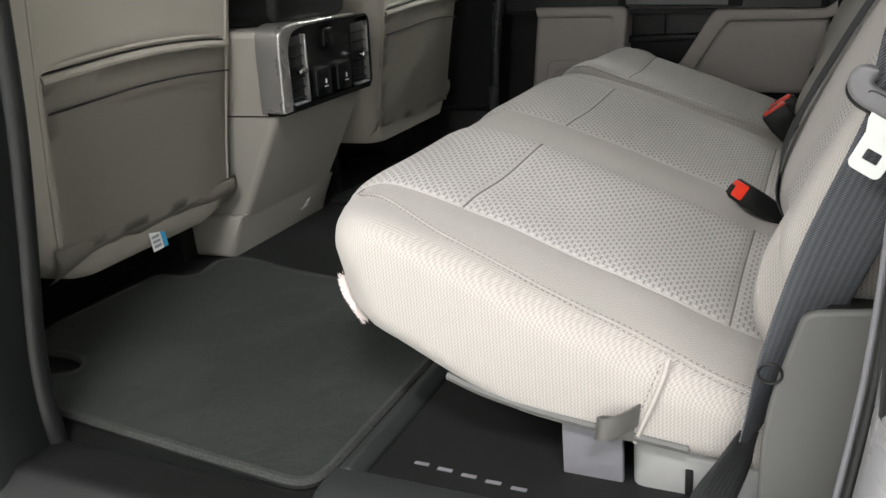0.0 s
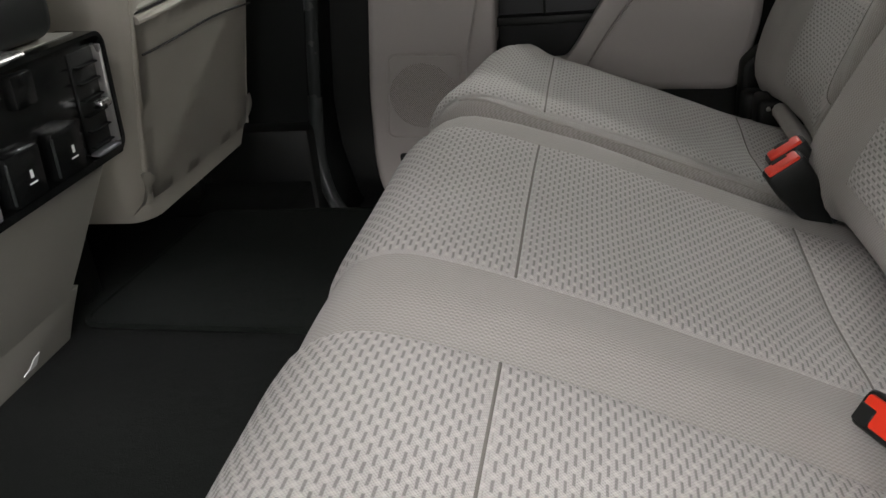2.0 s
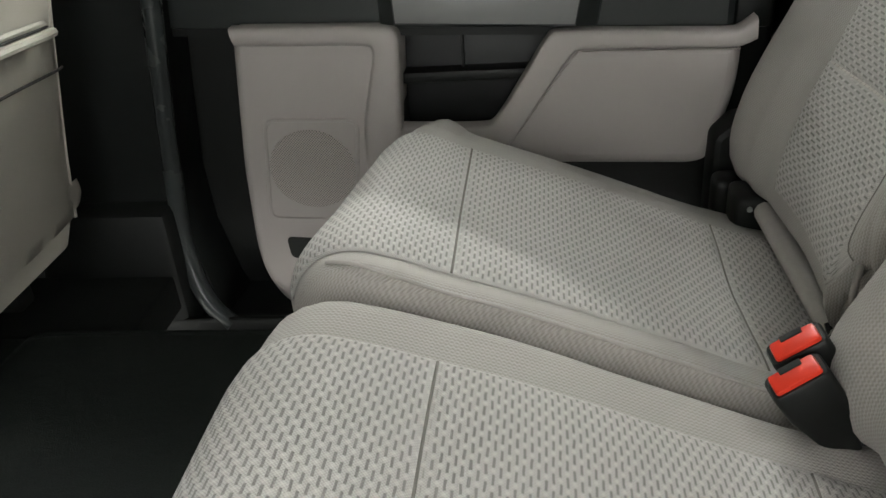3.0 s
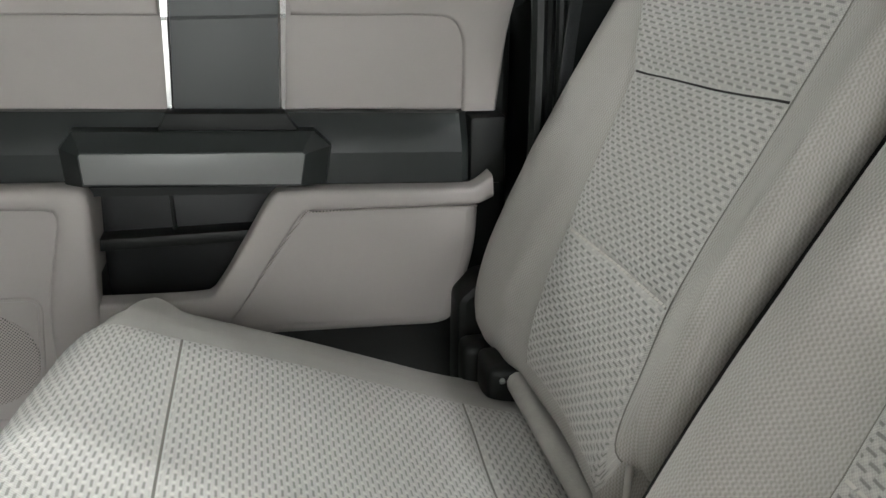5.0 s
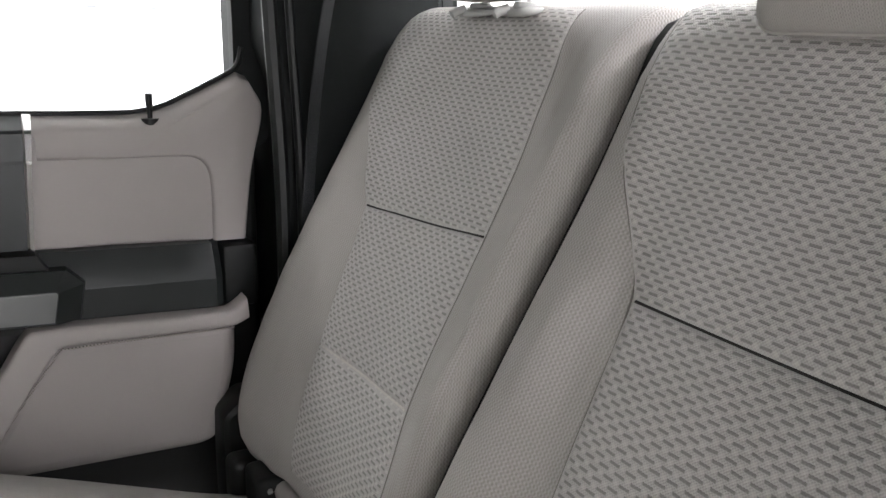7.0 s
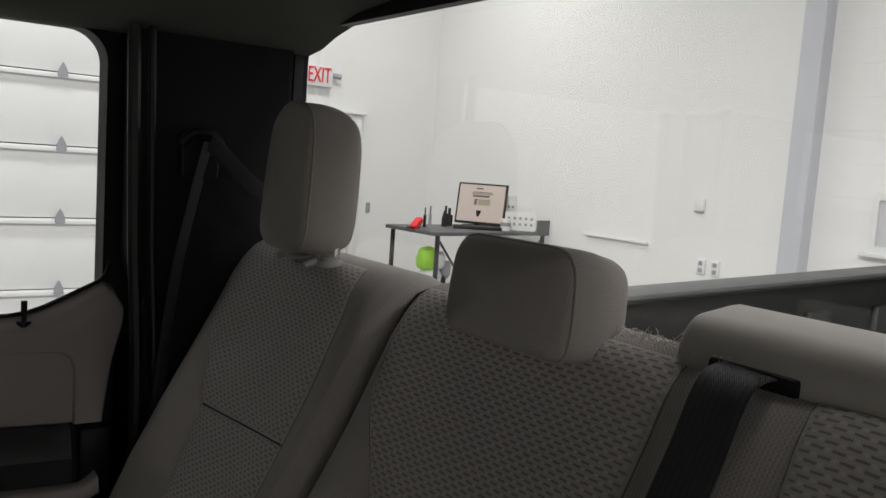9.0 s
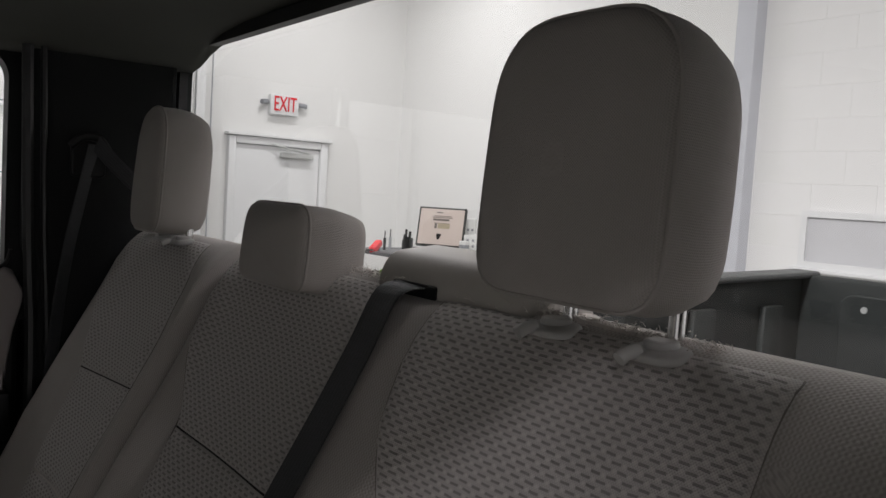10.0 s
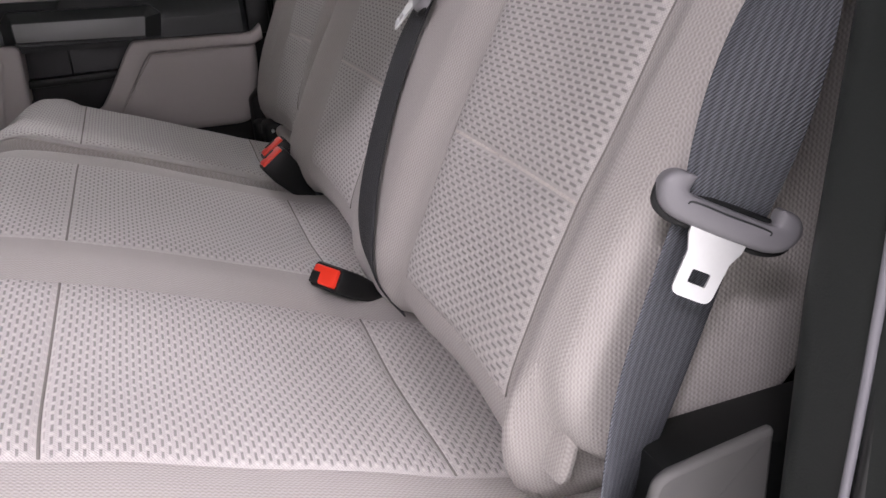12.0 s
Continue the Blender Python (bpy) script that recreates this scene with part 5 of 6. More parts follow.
def desk():
    g = thing("desk", (4.2, 5.0, GROUND), "tall dark desk with thin black braced legs", "desk")
    z = 0.46
    m = Matrix.Translation((4.18, 4.86, 0)) @ pose(0, 0, 0, 0, 0, 4)
    part("desktop", boxmesh((-0.58, -0.30, z - 0.03), (0.68, 0.34, z), 0.005, m=m), DESK_TOP, g)
    part("back_panel", boxmesh((0.54, -0.30, z - 0.03), (0.69, -0.285, z + 0.10), 0.003, m=m), DESK_TOP, g)
    corners = [(-0.52, -0.27), (0.64, -0.27), (-0.52, 0.31), (0.64, 0.31)]
    for cx, cy in corners:
        part("desk_leg", boxmesh((cx - 0.014, cy - 0.014, GROUND), (cx + 0.014, cy + 0.014, z - 0.03), 0.003, m=m), DESK_LEG, g)
    for a, b in (((0.64, -0.27, z - 0.05), (0.25, -0.27, z - 0.5)), ((-0.52, -0.27, z - 0.05), (-0.15, -0.27, z - 0.5)), ((-0.52, -0.27, z - 0.5), (0.64, -0.27, z - 0.5))):
        part("brace", tube([m @ Vector(a), m @ Vector(b)], 0.010, 6), DESK_LEG, g)
    return g


desk()


def monitor():
    g = thing("monitor", (4.45, 5.0, 0.46), "black framed monitor showing a pale document page", "monitor")
    m = pose(4.44, 5.02, 0.485, 0, 0, -52) @ pose(0, 0, 0, -14, 0, 0)
    part("screen_case", boxmesh((-0.225, 0.0, 0.0), (0.215, 0.035, 0.36), 0.006, m=m), DARK, g)
    part("screen", boxmesh((-0.208, -0.003, 0.018), (0.198, 0.0005, 0.343), 0.0, m=m), SCREEN, g, "lit pale beige screen")
    k = 0
    for bx, bz, bw, bh in ((-0.03, 0.305, 0.06, 0.012), (0.0, 0.275, 0.17, 0.006), (0.0, 0.262, 0.19, 0.006), (-0.01, 0.235, 0.15, 0.018), (0.0, 0.21, 0.14, 0.005), (-0.055, 0.165, 0.022, 0.05), (0.02, 0.165, 0.11, 0.05)):
        part("text_bar", boxmesh((bx - bw / 2, -0.005, bz), (bx + bw / 2, -0.0032, bz + bh), 0, m=m), SCREENTEXT if k != 6 else SCREENPIC, g)
        k += 1
    part("stand", tube([(4.45, 5.05, 0.60), (4.455, 5.07, 0.47)], 0.022, 8), DARK, g)
    part("foot", boxmesh((4.36, 4.96, 0.46), (4.56, 5.16, 0.472), 0.004), DARK, g)
    return g


SCREEN = glow("lit_screen", (0.50, 0.42, 0.375), 0.10)
SCREENTEXT = mat("screen_text", (0.12, 0.10, 0.09), 0.4)
SCREENPIC = mat("screen_picture", (0.35, 0.30, 0.20), 0.4)
monitor()


def bottle(x, y, r, h, material, label):
    g = thing("bottle", (x, y, 0.46), label, "bottle")
    part("flask", tube([(x, y, 0.46), (x, y, 0.46 + h * 0.6), (x, y, 0.46 + h * 0.62)], r, 12), material, g)
    part("neck", tube([(x, y, 0.46 + h * 0.6), (x, y, 0.46 + h)], r * 0.42, 8), DARK, g)


for q in ((4.10, 5.05, 0.025, 0.17), (4.16, 5.08, 0.03, 0.15), (4.05, 5.0, 0.02, 0.13)):
    bottle(*q, DARK, "small black spray bottle on the desk")
bottle(3.80, 4.92, 0.012, 0.16, DARK, "thin black marker standing on the desk")
bottle(3.88, 4.96, 0.012, 0.17, METALGREY, "thin grey marker standing on the desk")
g = thing("stapler", (3.66, 4.85, 0.46), "red hand tool leaning on the desk", "tool")
part("grip", boxmesh((-0.07, -0.03, 0), (0.07, 0.03, 0.05), 0.012, m=pose(3.66, 4.82, 0.475, 0, -28, 30)), RED_SIGN, g)
part("base", boxmesh((-0.09, -0.03, 0), (0.05, 0.03, 0.014), 0.005, m=pose(3.64, 4.82, 0.462, 0, 0, 30)), DARK, g)
g = thing("keyboard", (4.22, 4.82, 0.46), "black keyboard on the desk", "keyboard")
part("keys", boxmesh((-0.2, -0.06, 0), (0.2, 0.06, 0.025), 0.006, m=pose(4.25, 4.80, 0.462, 0, 0, -35)), DARK, g)
g = thing("mug", (4.47, 4.72, 0.46), "grey and white mug on the desk", "mug")
part("cup", tube([(4.47, 4.70, 0.461), (4.47, 4.70, 0.56)], 0.042, 16), PAPER, g)
part("stripe", tube([(4.47, 4.70, 0.50), (4.47, 4.70, 0.53)], 0.0435, 16), METALGREY, g)


def basket(x, y, rz, w, d, h, label):
    g = thing("basket", (x, y, 0.46), label, "basket", "desk baskets")
    m = pose(x, y, 0.461, 0, 0, rz)
    t = 0.006
    for a, b in (((-w, -d, 0), (w, -d + t, h)), ((-w, d - t, 0), (w, d, h)), ((-w, -d + t, 0), (-w + t, d - t, h)), ((w - t, -d + t, 0), (w, d - t, h)), ((-w + t, -d + t, 0), (w - t, d - t, t))):
        part("basket_side", boxmesh(a, b, 0.001, 1, m=m), PAPER, g)
    for i in range(5):
        for j in range(2):
            cx = -w + 2 * w * (i + 0.7) / 5.4
            part("hole", boxmesh((cx - 0.010, -d - 0.0025, h * (0.28 + 0.34 * j)), (cx + 0.010, -d + 0.001, h * (0.28 + 0.34 * j) + 0.022), 0.0006, 1, m=m), METALGREY, g)
    return g


basket(4.70, 4.78, -42, 0.13, 0.10, 0.15, "white plastic basket with square holes on the desk")
basket(4.74, 5.05, -42, 0.10, 0.07, 0.28, "tall white plastic basket with square holes on the desk")
g = thing("storage_bag", (3.82, 4.85, -0.2), "lime green and clear bags hanging under the desk", "bag")
for i, (bx, by, bz, rr, mm) in enumerate(((3.76, 4.80, 0.22, 0.09, LEAFGREEN), (3.90, 4.84, 0.20, 0.07, METALWHITE), (3.82, 4.82, 0.06, 0.10, METALWHITE), (3.98, 4.86, 0.12, 0.07, METALGREY), (3.92, 4.84, 0.03, 0.06, DARK), (3.74, 4.79, -0.02, 0.06, BLUE))):
    bm = softbox((rr * 1.6, rr * 1.8, rr * 2.0), 2.6, 5)
    for v in bm.verts:
        v.co += noise.noise_vector(v.co * 18 + Vector((i, 0, 0))) * 0.02
    bmesh.ops.translate(bm, vec=(bx, by, bz), verts=bm.verts)
    part("bag", bm, mm, g)

# ---- the truck's bed behind the cab ----
BEDLINER = grained("black_bed_liner", (0.013, 0.0155, 0.015), 0.6, 250, 0.25)
structure("bed_floor", boxmesh((0.80, -0.78, 0.16), (3.05, 0.80, 0.20)), BEDLINER, "black lined truck bed floor")
structure("bed_front", boxmesh((0.79, -0.80, 0.16), (0.83, 0.82, 0.70), 0.01), BEDLINER, "black front panel of the truck bed")
for sy, nm in ((0.80, "bed_side_far"), (-0.80, "bed_side_near")):
    s = 1 if sy > 0 else -1
    bm = prism([(0.80, 0.16), (3.05, 0.16), (3.05, 0.725), (0.80, 0.670)], 1, min(sy, sy + 0.06 * s), max(sy, sy + 0.06 * s), 0.004)
    for bx in (1.0, 1.45, 1.9, 2.35, 2.75):
        box(bm, (bx, min(sy - 0.03 * s, sy), 0.2), (bx + 0.12, max(sy - 0.03 * s, sy), 0.62), 0.01)
    structure(nm, bm, BEDLINER, "black lined side of the truck bed")
    structure("bed_rail", boxmesh((0, min(sy - 0.04 * s, sy + 0.07 * s), -0.024), (2.28, max(sy - 0.04 * s, sy + 0.07 * s), 0.0), 0.010, 2, pose(0.80, 0, 0.687, 0, -1.4, 0)), grained("grey_rail_cap", (0.060, 0.063, 0.062), 0.5, 300, 0.3), "dark grey rail cap along the bed side")
gate = boxmesh((3.01, -0.80, 0.18), (3.07, 0.80, 0.73), 0.015)
structure("tailgate", gate, BEDLINER, "closed black tailgate with pressed panels")
g = thing("gate_panel", (3.01, 0.0, 0.3), "black screwed access panel inside the tailgate", "access panel")
part("cover", prism(rounded([(-0.62, 0.28), (0.64, 0.28), (0.64, 0.68), (-0.62, 0.68)], 0.06), 0, 2.997, 3.012, 0.006), BEDLINER, g)
for py in (-0.55, -0.2, 0.2, 0.55):
    for pz in (0.33, 0.63):
        part("screw", tube([(2.999, py, pz), (2.991, py, pz)], 0.012, 8), STEEL, g)


# ---- front seats, seen from behind ----
def front_seat(name, yc, dx, label, dz=0.0):
    g = thing(name, (-0.62 + dx, yc, FLOOR), label, "car seat", "front seats")
    # padded back: rings of a rounded section that lean rearwards towards the top
    bm = bmesh.new()
    zs = [0.235 + dz, 0.25, 0.29, 0.36, 0.45, 0.55, 0.65, 0.76, 0.86, 0.92, 0.94]
    xs = [-0.615, -0.603, -0.595, -0.585, -0.568, -0.548, -0.528, -0.505, -0.488, -0.485, -0.50]
    hw = [0.15, 0.185, 0.205, 0.215, 0.222, 0.226, 0.228, 0.222, 0.20, 0.16, 0.10]
    rings = []
    for z, x, w in zip(zs, xs, hw):
        sec = rounded([(x + dx - 0.15, yc - w), (x + dx - 0.02, yc - w), (x + dx, yc - w * 0.86), (x + dx, yc + w * 0.86), (x + dx - 0.02, yc + w), (x + dx - 0.15, yc + w)], [0.04, 0.03, 0.03, 0.03, 0.03, 0.04], 4)
        rings.append(sec)
    loft(rings, zs, bm)
    part("seat_back", bm, VINYL, g, angle=60)

    def back_x(z):
        return float(np.interp(z, zs, xs)) + dx

    # map pocket: a panel standing a little proud, open at the top, with a rolled edge
    bm = bmesh.new()
    rows = []
    for i in range(15):
        z = 0.285 + (0.528 - 0.285) * i / 14
        row = []
        for j in range(21):
            t = j / 20
            y = yc + (t - 0.5) * 2 * 0.185 * (1 - 0.05 * (1 - i / 14))
            zz = z + (0.012 * (1 - (2 * t - 1) ** 2) if i == 14 else 0)
            puff = 0.018 * (1 - (2 * t - 1) ** 4) * (0.35 + 0.65 * i / 14) + 0.002
            row.append(bm.verts.new((back_x(z) + puff, y, zz)))
        rows.append(row)
    for a, b in zip(rows, rows[1:]):
        for j in range(20):
            bm.faces.new((a[j], a[j + 1], b[j + 1], b[j]))
    bmesh.ops.solidify(bm, geom=list(bm.faces), thickness=0.006)
    part("map_pocket", bm, VINYL, g, "stretched vinyl map pocket", angle=60)
    top_edge = [Vector((back_x(0.528) + 0.019 * (1 - (2 * t - 1) ** 4) + 0.003, yc + (t - 0.5) * 0.37, 0.530 + 0.012 * (1 - (2 * t - 1) ** 2))) for t in [k / 24 for k in range(25)]]
    part("pocket_hem", tube(top_edge, 0.0058, 8), VINYL, g)
    # thin near-black lines draw the shade above the hem and in its seam
    part("pocket_shadow_gap", tube([p + Vector((-0.004, 0, 0.0075)) for p in top_edge], 0.0016, 6), CREASE, g)
    part("pocket_welt", tube([p + Vector((-0.007, 0, 0.0125)) for p in top_edge], 0.0038, 6), VINYL, g)
    part("hem_seam", tube([p + Vector((-0.0022, 0, -0.043)) for p in top_edge], 0.0017, 6), CREASE, g)
    for sy in (-1, 1):
        part("side_piping", tube(smooth_line([(back_x(z) - 0.002, yc + sy * 0.198 * (0.93 + 0.09 * (z - 0.28)), z) for z in (0.28, 0.36, 0.45, 0.55, 0.65, 0.76, 0.86)], 5), 0.0035, 6), VINYL, g)
    # loose skirt of vinyl hanging below the back
    bm = bmesh.new()
    rows = []
    for i in range(9):
        t = i / 8
        row = []
        for j in range(41):
            u = j / 40
            y = yc + (u - 0.5) * 0.40
            wrinkle = noise.noise(Vector((u * 9, t * 2.5, yc * 7))) * 0.010 + noise.noise(Vector((u * 24, t * 4, yc))) * 0.004
            drop = 0.036 + 0.022 * (2 * u - 1) ** 2 + 0.005 * math.sin(u * 7 + yc * 5) + 0.003 * math.sin(u * 17)
            row.append(bm.verts.new((back_x(0.30) + 0.005 * math.sin(t * 2.6) - 0.030 * t * t + wrinkle * t * 0.7 + 0.004, y, 0.300 + dz - drop * t)))
        rows.append(row)
    for a, b in zip(rows, rows[1:]):
        for j in range(40):
            bm.faces.new((a[j], a[j + 1], b[j + 1], b[j]))
    bmesh.ops.solidify(bm, geom=list(bm.faces), thickness=0.004)
    part("back_skirt", bm, VINYL, g, "wrinkled vinyl skirt under the seat back", angle=180)
    part("seat_base", boxmesh((-1.08 + dx, yc - 0.23, 0.24), (-0.70 + dx, yc + 0.23, 0.38), 0.05, 4), VINYL, g)
    for sy in (-0.19, 0.19):
        part("seat_rail", boxmesh((-1.05 + dx, yc + sy - 0.02, FLOOR), (-0.72 + dx, yc + sy + 0.02, 0.25), 0.006), DARK, g, "black steel seat rail")
    return g


front_seat("front_seat", -0.405, -0.01, "taupe vinyl front seat with a map pocket on its back")
front_seat("front_seat", 0.43, 0.045, "taupe vinyl front passenger seat with a map pocket", 0.03)
g = thing("washing_label", (-0.612, -0.40, 0.262), "white and blue cloth tag hanging under the front seat", "label")
TAG = pose(-0.612, -0.404, 0.262, 0, -6, 4) @ Matrix.Scale(0.78, 4)
part("tag", boxmesh((-0.0006, -0.023, -0.040), (0.0006, 0.009, 0.004), 0, m=TAG), PAPER, g)
part("tag_stripe", boxmesh((-0.0006, 0.009, -0.040), (0.0006, 0.023, 0.004), 0, m=TAG), BLUE, g, "blue end of the tag")
for k in range(3):
    part("print_bar", boxmesh((0.0007, -0.018, -0.034 + 0.010 * k), (0.0012, 0.004, -0.028 + 0.010 * k), 0, m=TAG), METALGREY, g)


# ---- the console between the front seats ----
def console():
    g = thing("console", (-0.66, -0.025, FLOOR), "taupe console with rear air vents and power sockets", "car console")
    yc = -0.028
    prof = [(-1.25, 0.13), (-0.665, 0.13), (-0.640, 0.165), (-0.585, 0.26), (-0.515, 0.385), (-0.505, 0.40), (-0.503, 0.545), (-1.25, 0.56)]
    part("console_body", prism(prof, 1, yc - 0.150, yc + 0.150, 0.014, 3), TAUPE, g)
    base = [(-1.25, 0.128), (-0.652, 0.128), (-0.636, 0.165), (-0.612, 0.215), (-1.25, 0.215)]
    part("console_base", prism(base, 1, yc - 0.165, yc + 0.165, 0.012, 3), TAUPE, g)
    part("armrest_lid", prism(rounded([(-1.2, 0.55), (-0.504, 0.546), (-0.498, 0.60), (-0.525, 0.66), (-1.2, 0.68)], 0.02), 1, yc - 0.118, yc + 0.118, 0.02, 3), DARK, g, "black armrest lid")
    # the vent panel leans back a little
    m = pose(-0.507, yc, 0.402, 0, 3, 0)

    def panel(name, y0, y1, z0, z1, x0, x1, material, bevel=0.003, label="", parent=g):
        return part(name, boxmesh((x0, y0, z0), (x1, y1, z1), bevel, 2, m), material, parent, label)

    frame = part("bezel", rect_ring_x((-0.144, 0.163, 0.0, 0.142), (-0.122, 0.156, 0.008, 0.137), 0.018, 0.010, -0.03, 0.016, m), GLOSSBLACK, g, "gloss black bezel", angle=40)
    bm = border([(-0.1535, 0.003), (-0.1535, 0.07), (-0.1515, 0.128), (-0.140, 0.144), (-0.115, 0.150), (-0.05, 0.149), (0.02, 0.149)], [(-0.1235, 0.003), (-0.1245, 0.06), (-0.1255, 0.100), (-0.119, 0.122), (-0.104, 0.135), (-0.07, 0.1405), (0.02, 0.143)], 0, 0.0190, -0.03, 0.004)
    bmesh.ops.transform(bm, matrix=m, verts=bm.verts)
    part("silver_band", bm, SILVER, frame, "satin silver band", angle=60)
    panel("panel_face", -0.124, 0.158, 0.006, 0.139, -0.02, 0.007, GLOSSBLACK, 0.002, "black vent panel")
    panel("lower_lip", -0.1535, 0.158, -0.003, 0.007, -0.02, 0.0145, GLOSSBLACK, 0.003)
    part("side_groove", boxmesh((-0.66, yc - 0.1512, 0.3985), (-0.512, yc - 0.140, 0.4005), 0), DARK, g)
    for y0, y1 in ((-0.118, -0.074), (0.100, 0.146)):
        v = panel("air_vent", y0, y1, 0.014, 0.126, 0.002, 0.009, DARK, 0.001, "black air vent")
        for k in range(6):
            part("vent_slat", boxmesh((0.006, y0 + 0.003, 0.019 + 0.018 * k), (0.0155, y1 - 0.003, 0.0212 + 0.018 * k), 0.0008, 1, m), VENT, v)
        part("vent_edge", boxmesh((0.006, y1 - 0.001, 0.012), (0.019, y1 + 0.004, 0.128), 0.0015, 1, m), SILVER, v, "thin silver edge")
        part("vent_edge", boxmesh((0.006, y0 + 0.002, 0.009), (0.0185, y1 + 0.004, 0.0135), 0.0015, 1, m), BRACKET, v)
        ym = (y0 + y1) / 2
        part("vent_knob", boxmesh((0.014, ym - 0.010, 0.062), (0.028, ym + 0.012, 0.072), 0.003, 2, m), CHROME, v, "chrome vent slider")
    panel("switch_block", -0.005, 0.030, 0.095, 0.130, 0.004, 0.015, GLOSSBLACK, 0.004, "black blanking cover")
    for y0, y1 in ((-0.052, 0.002), (0.022, 0.074)):
        c = panel("socket_cover", y0, y1, 0.010, 0.064, 0.004, 0.022, GLOSSBLACK, 0.005, "black hinged socket cover")
        # lighter sliver painted for the light on the cover's left side
        part("cover_edge", boxmesh((0.0195, y0 - 0.001, 0.016), (0.0222, y0 + 0.0015, 0.058), 0.0006, 1, m), DARKGREY, c)
        part("socket_symbol", boxmesh((0.0221, (y0 + y1) / 2 + 0.002, 0.034), (0.0227, (y0 + y1) / 2 + 0.006, 0.042), 0, 1, m), METALWHITE, c)
        part("lower_mark", boxmesh((0.0221, (y0 + y1) / 2 - 0.002, 0.028), (0.0227, (y0 + y1) / 2 + 0.010, 0.0295), 0, 1, m), METALWHITE, c)
    return g


def rect_ring_x(o, i, ro, ri, lo, hi, m):
    bm = rect_ring(o, i, ro, ri, 0, lo, hi, 6)
    bmesh.ops.bevel(bm, geom=[e for e in bm.edges if e.calc_face_angle(0) > 0.8], offset=0.004, segments=2, affect="EDGES")
    bmesh.ops.transform(bm, matrix=m, verts=bm.verts)
    return bm


VENT = grained("matt_black_vent_plastic", (0.004, 0.0042, 0.0042), 0.7, 900, 0.1, spec=0.15)
GLOSSBLACK = grained("semi_gloss_black_plastic", (0.006, 0.0065, 0.0065), 0.22, 900, 0.03, vary=0.08)
console()
g = thing("torn_sticker", (-0.608, -0.01, 0.19), "torn scrap of white sticker on the console", "sticker")
part("scrap", prism([(-0.014, 0.002), (-0.004, 0.007), (0.001, 0.021), (0.011, 0.024), (0.010, 0.004)], 0, 0.0, 0.0012), PAPER, g)
for ch in g.children:
    ch.matrix_parent_inverse = Matrix.Identity(4)
    ch.matrix_basis = pose(0.008, -0.004, -0.014, 0, 28, 0)


# ---- floor mats and the tray under the seat ----
def floor_mat(poly, label, at, pile=MAT, edge_pile=BIND):
    g = thing("floor_mat", at, label, "floor mat", "floor mats")
    p = rounded(poly, 0.035, 5)
    part("mat_carpet", prism(p, 2, FLOOR + 0.001, FLOOR + 0.010, 0.003), pile, g)
    part("mat_binding", tube([(x, y, FLOOR + 0.007) for x, y in p], 0.0065, 6, True), edge_pile, g, "stitched edge binding")
    return g


floor_mat([(-0.100, -0.767), (-0.100, -0.275), (-0.38, -0.262), (-0.50, -0.240), (-0.57, -0.216), (-0.625, -0.207), (-0.655, -0.236), (-0.638, -0.295), (-0.665, -0.318), (-0.72, -0.312), (-0.74, -0.54), (-0.70, -0.606),
           (-0.595, -0.606), (-0.556, -0.638), (-0.592, -0.670), (-0.66, -0.680), (-0.66, -0.722), (-0.51, -0.728), (-0.305, -0.748)],
          "charcoal carpet mat with grey bound edges on the cab floor", (-0.4, -0.45, FLOOR))
floor_mat([(-0.11, 0.535), (-0.62, 0.535), (-0.65, 0.155), (-0.11, 0.14)], "carpet mat on the far side of the cab floor, darkened for shade", (-0.4, 0.45, FLOOR), SHADEDMAT, SHADEDMAT)

g = thing("storage_tray", (0.1, -0.4, FLOOR), "black folding storage tray under the seat with pale marks", "storage tray")
part("tray_panel", boxmesh((-0.055, -0.735, FLOOR + 0.002), (0.40, 0.60, FLOOR + 0.014), 0.006), DARK, g)
part("tray_lip", prism(rounded([(-0.085, FLOOR), (-0.085, FLOOR + 0.018), (-0.070, FLOOR + 0.024), (-0.058, FLOOR + 0.010), (-0.058, FLOOR)], 0.004), 1, -0.742, 0.60, 0.003), DARKGREY, g)
part("tray_side", prism(rounded([(-0.800, FLOOR + 0.002), (-0.800, FLOOR + 0.010), (-0.775, FLOOR + 0.021), (-0.738, FLOOR + 0.019), (-0.737, FLOOR)], [0.002, 0.008, 0.02, 0.003, 0.001]), 0, -0.088, 0.31, 0.006, 3), DARKGREY, g, "charcoal front lip of the tray")
for k in range(5):
    part("pale_mark", boxmesh((-0.013 + 0.0275 * k, -0.705 - 0.0025 * k, FLOOR + 0.0135), (0.003 + 0.0275 * k, -0.700 - 0.0025 * k, FLOOR + 0.0145)), BRACKET, g)

g = thing("seat_bracket", (0.165, -0.66, FLOOR), "grey painted steel leg under the seat cushion", "seat leg")
part("leg_plate", boxmesh((0.138, -0.672, FLOOR), (0.198, -0.664, 0.215), 0.002), BRACKET, g)
part("leg_fold", boxmesh((0.138, -0.655, FLOOR), (0.146, -0.60, 0.205), 0.002), BRACKET, g)
part("pivot_spring", tube([(0.214 + 0.006 * math.cos(a), -0.655 + 0.0022 * a / 1.5, 0.178 + 0.008 * math.sin(a)) for a in [k * 0.5 for k in range(50)]], 0.0016, 5), STEEL, g)
RISER = grained("pale_grey_moulded_plastic", (0.27, 0.27, 0.265), 0.45, 700, 0.15)
g = thing("seat_riser", (0.27, -0.64, FLOOR), "pale grey moulded riser box under the seat", "seat riser")
part("riser_box", boxmesh((0.206, -0.672, FLOOR), (0.335, -0.40, 0.192), 0.012, 3), RISER, g)
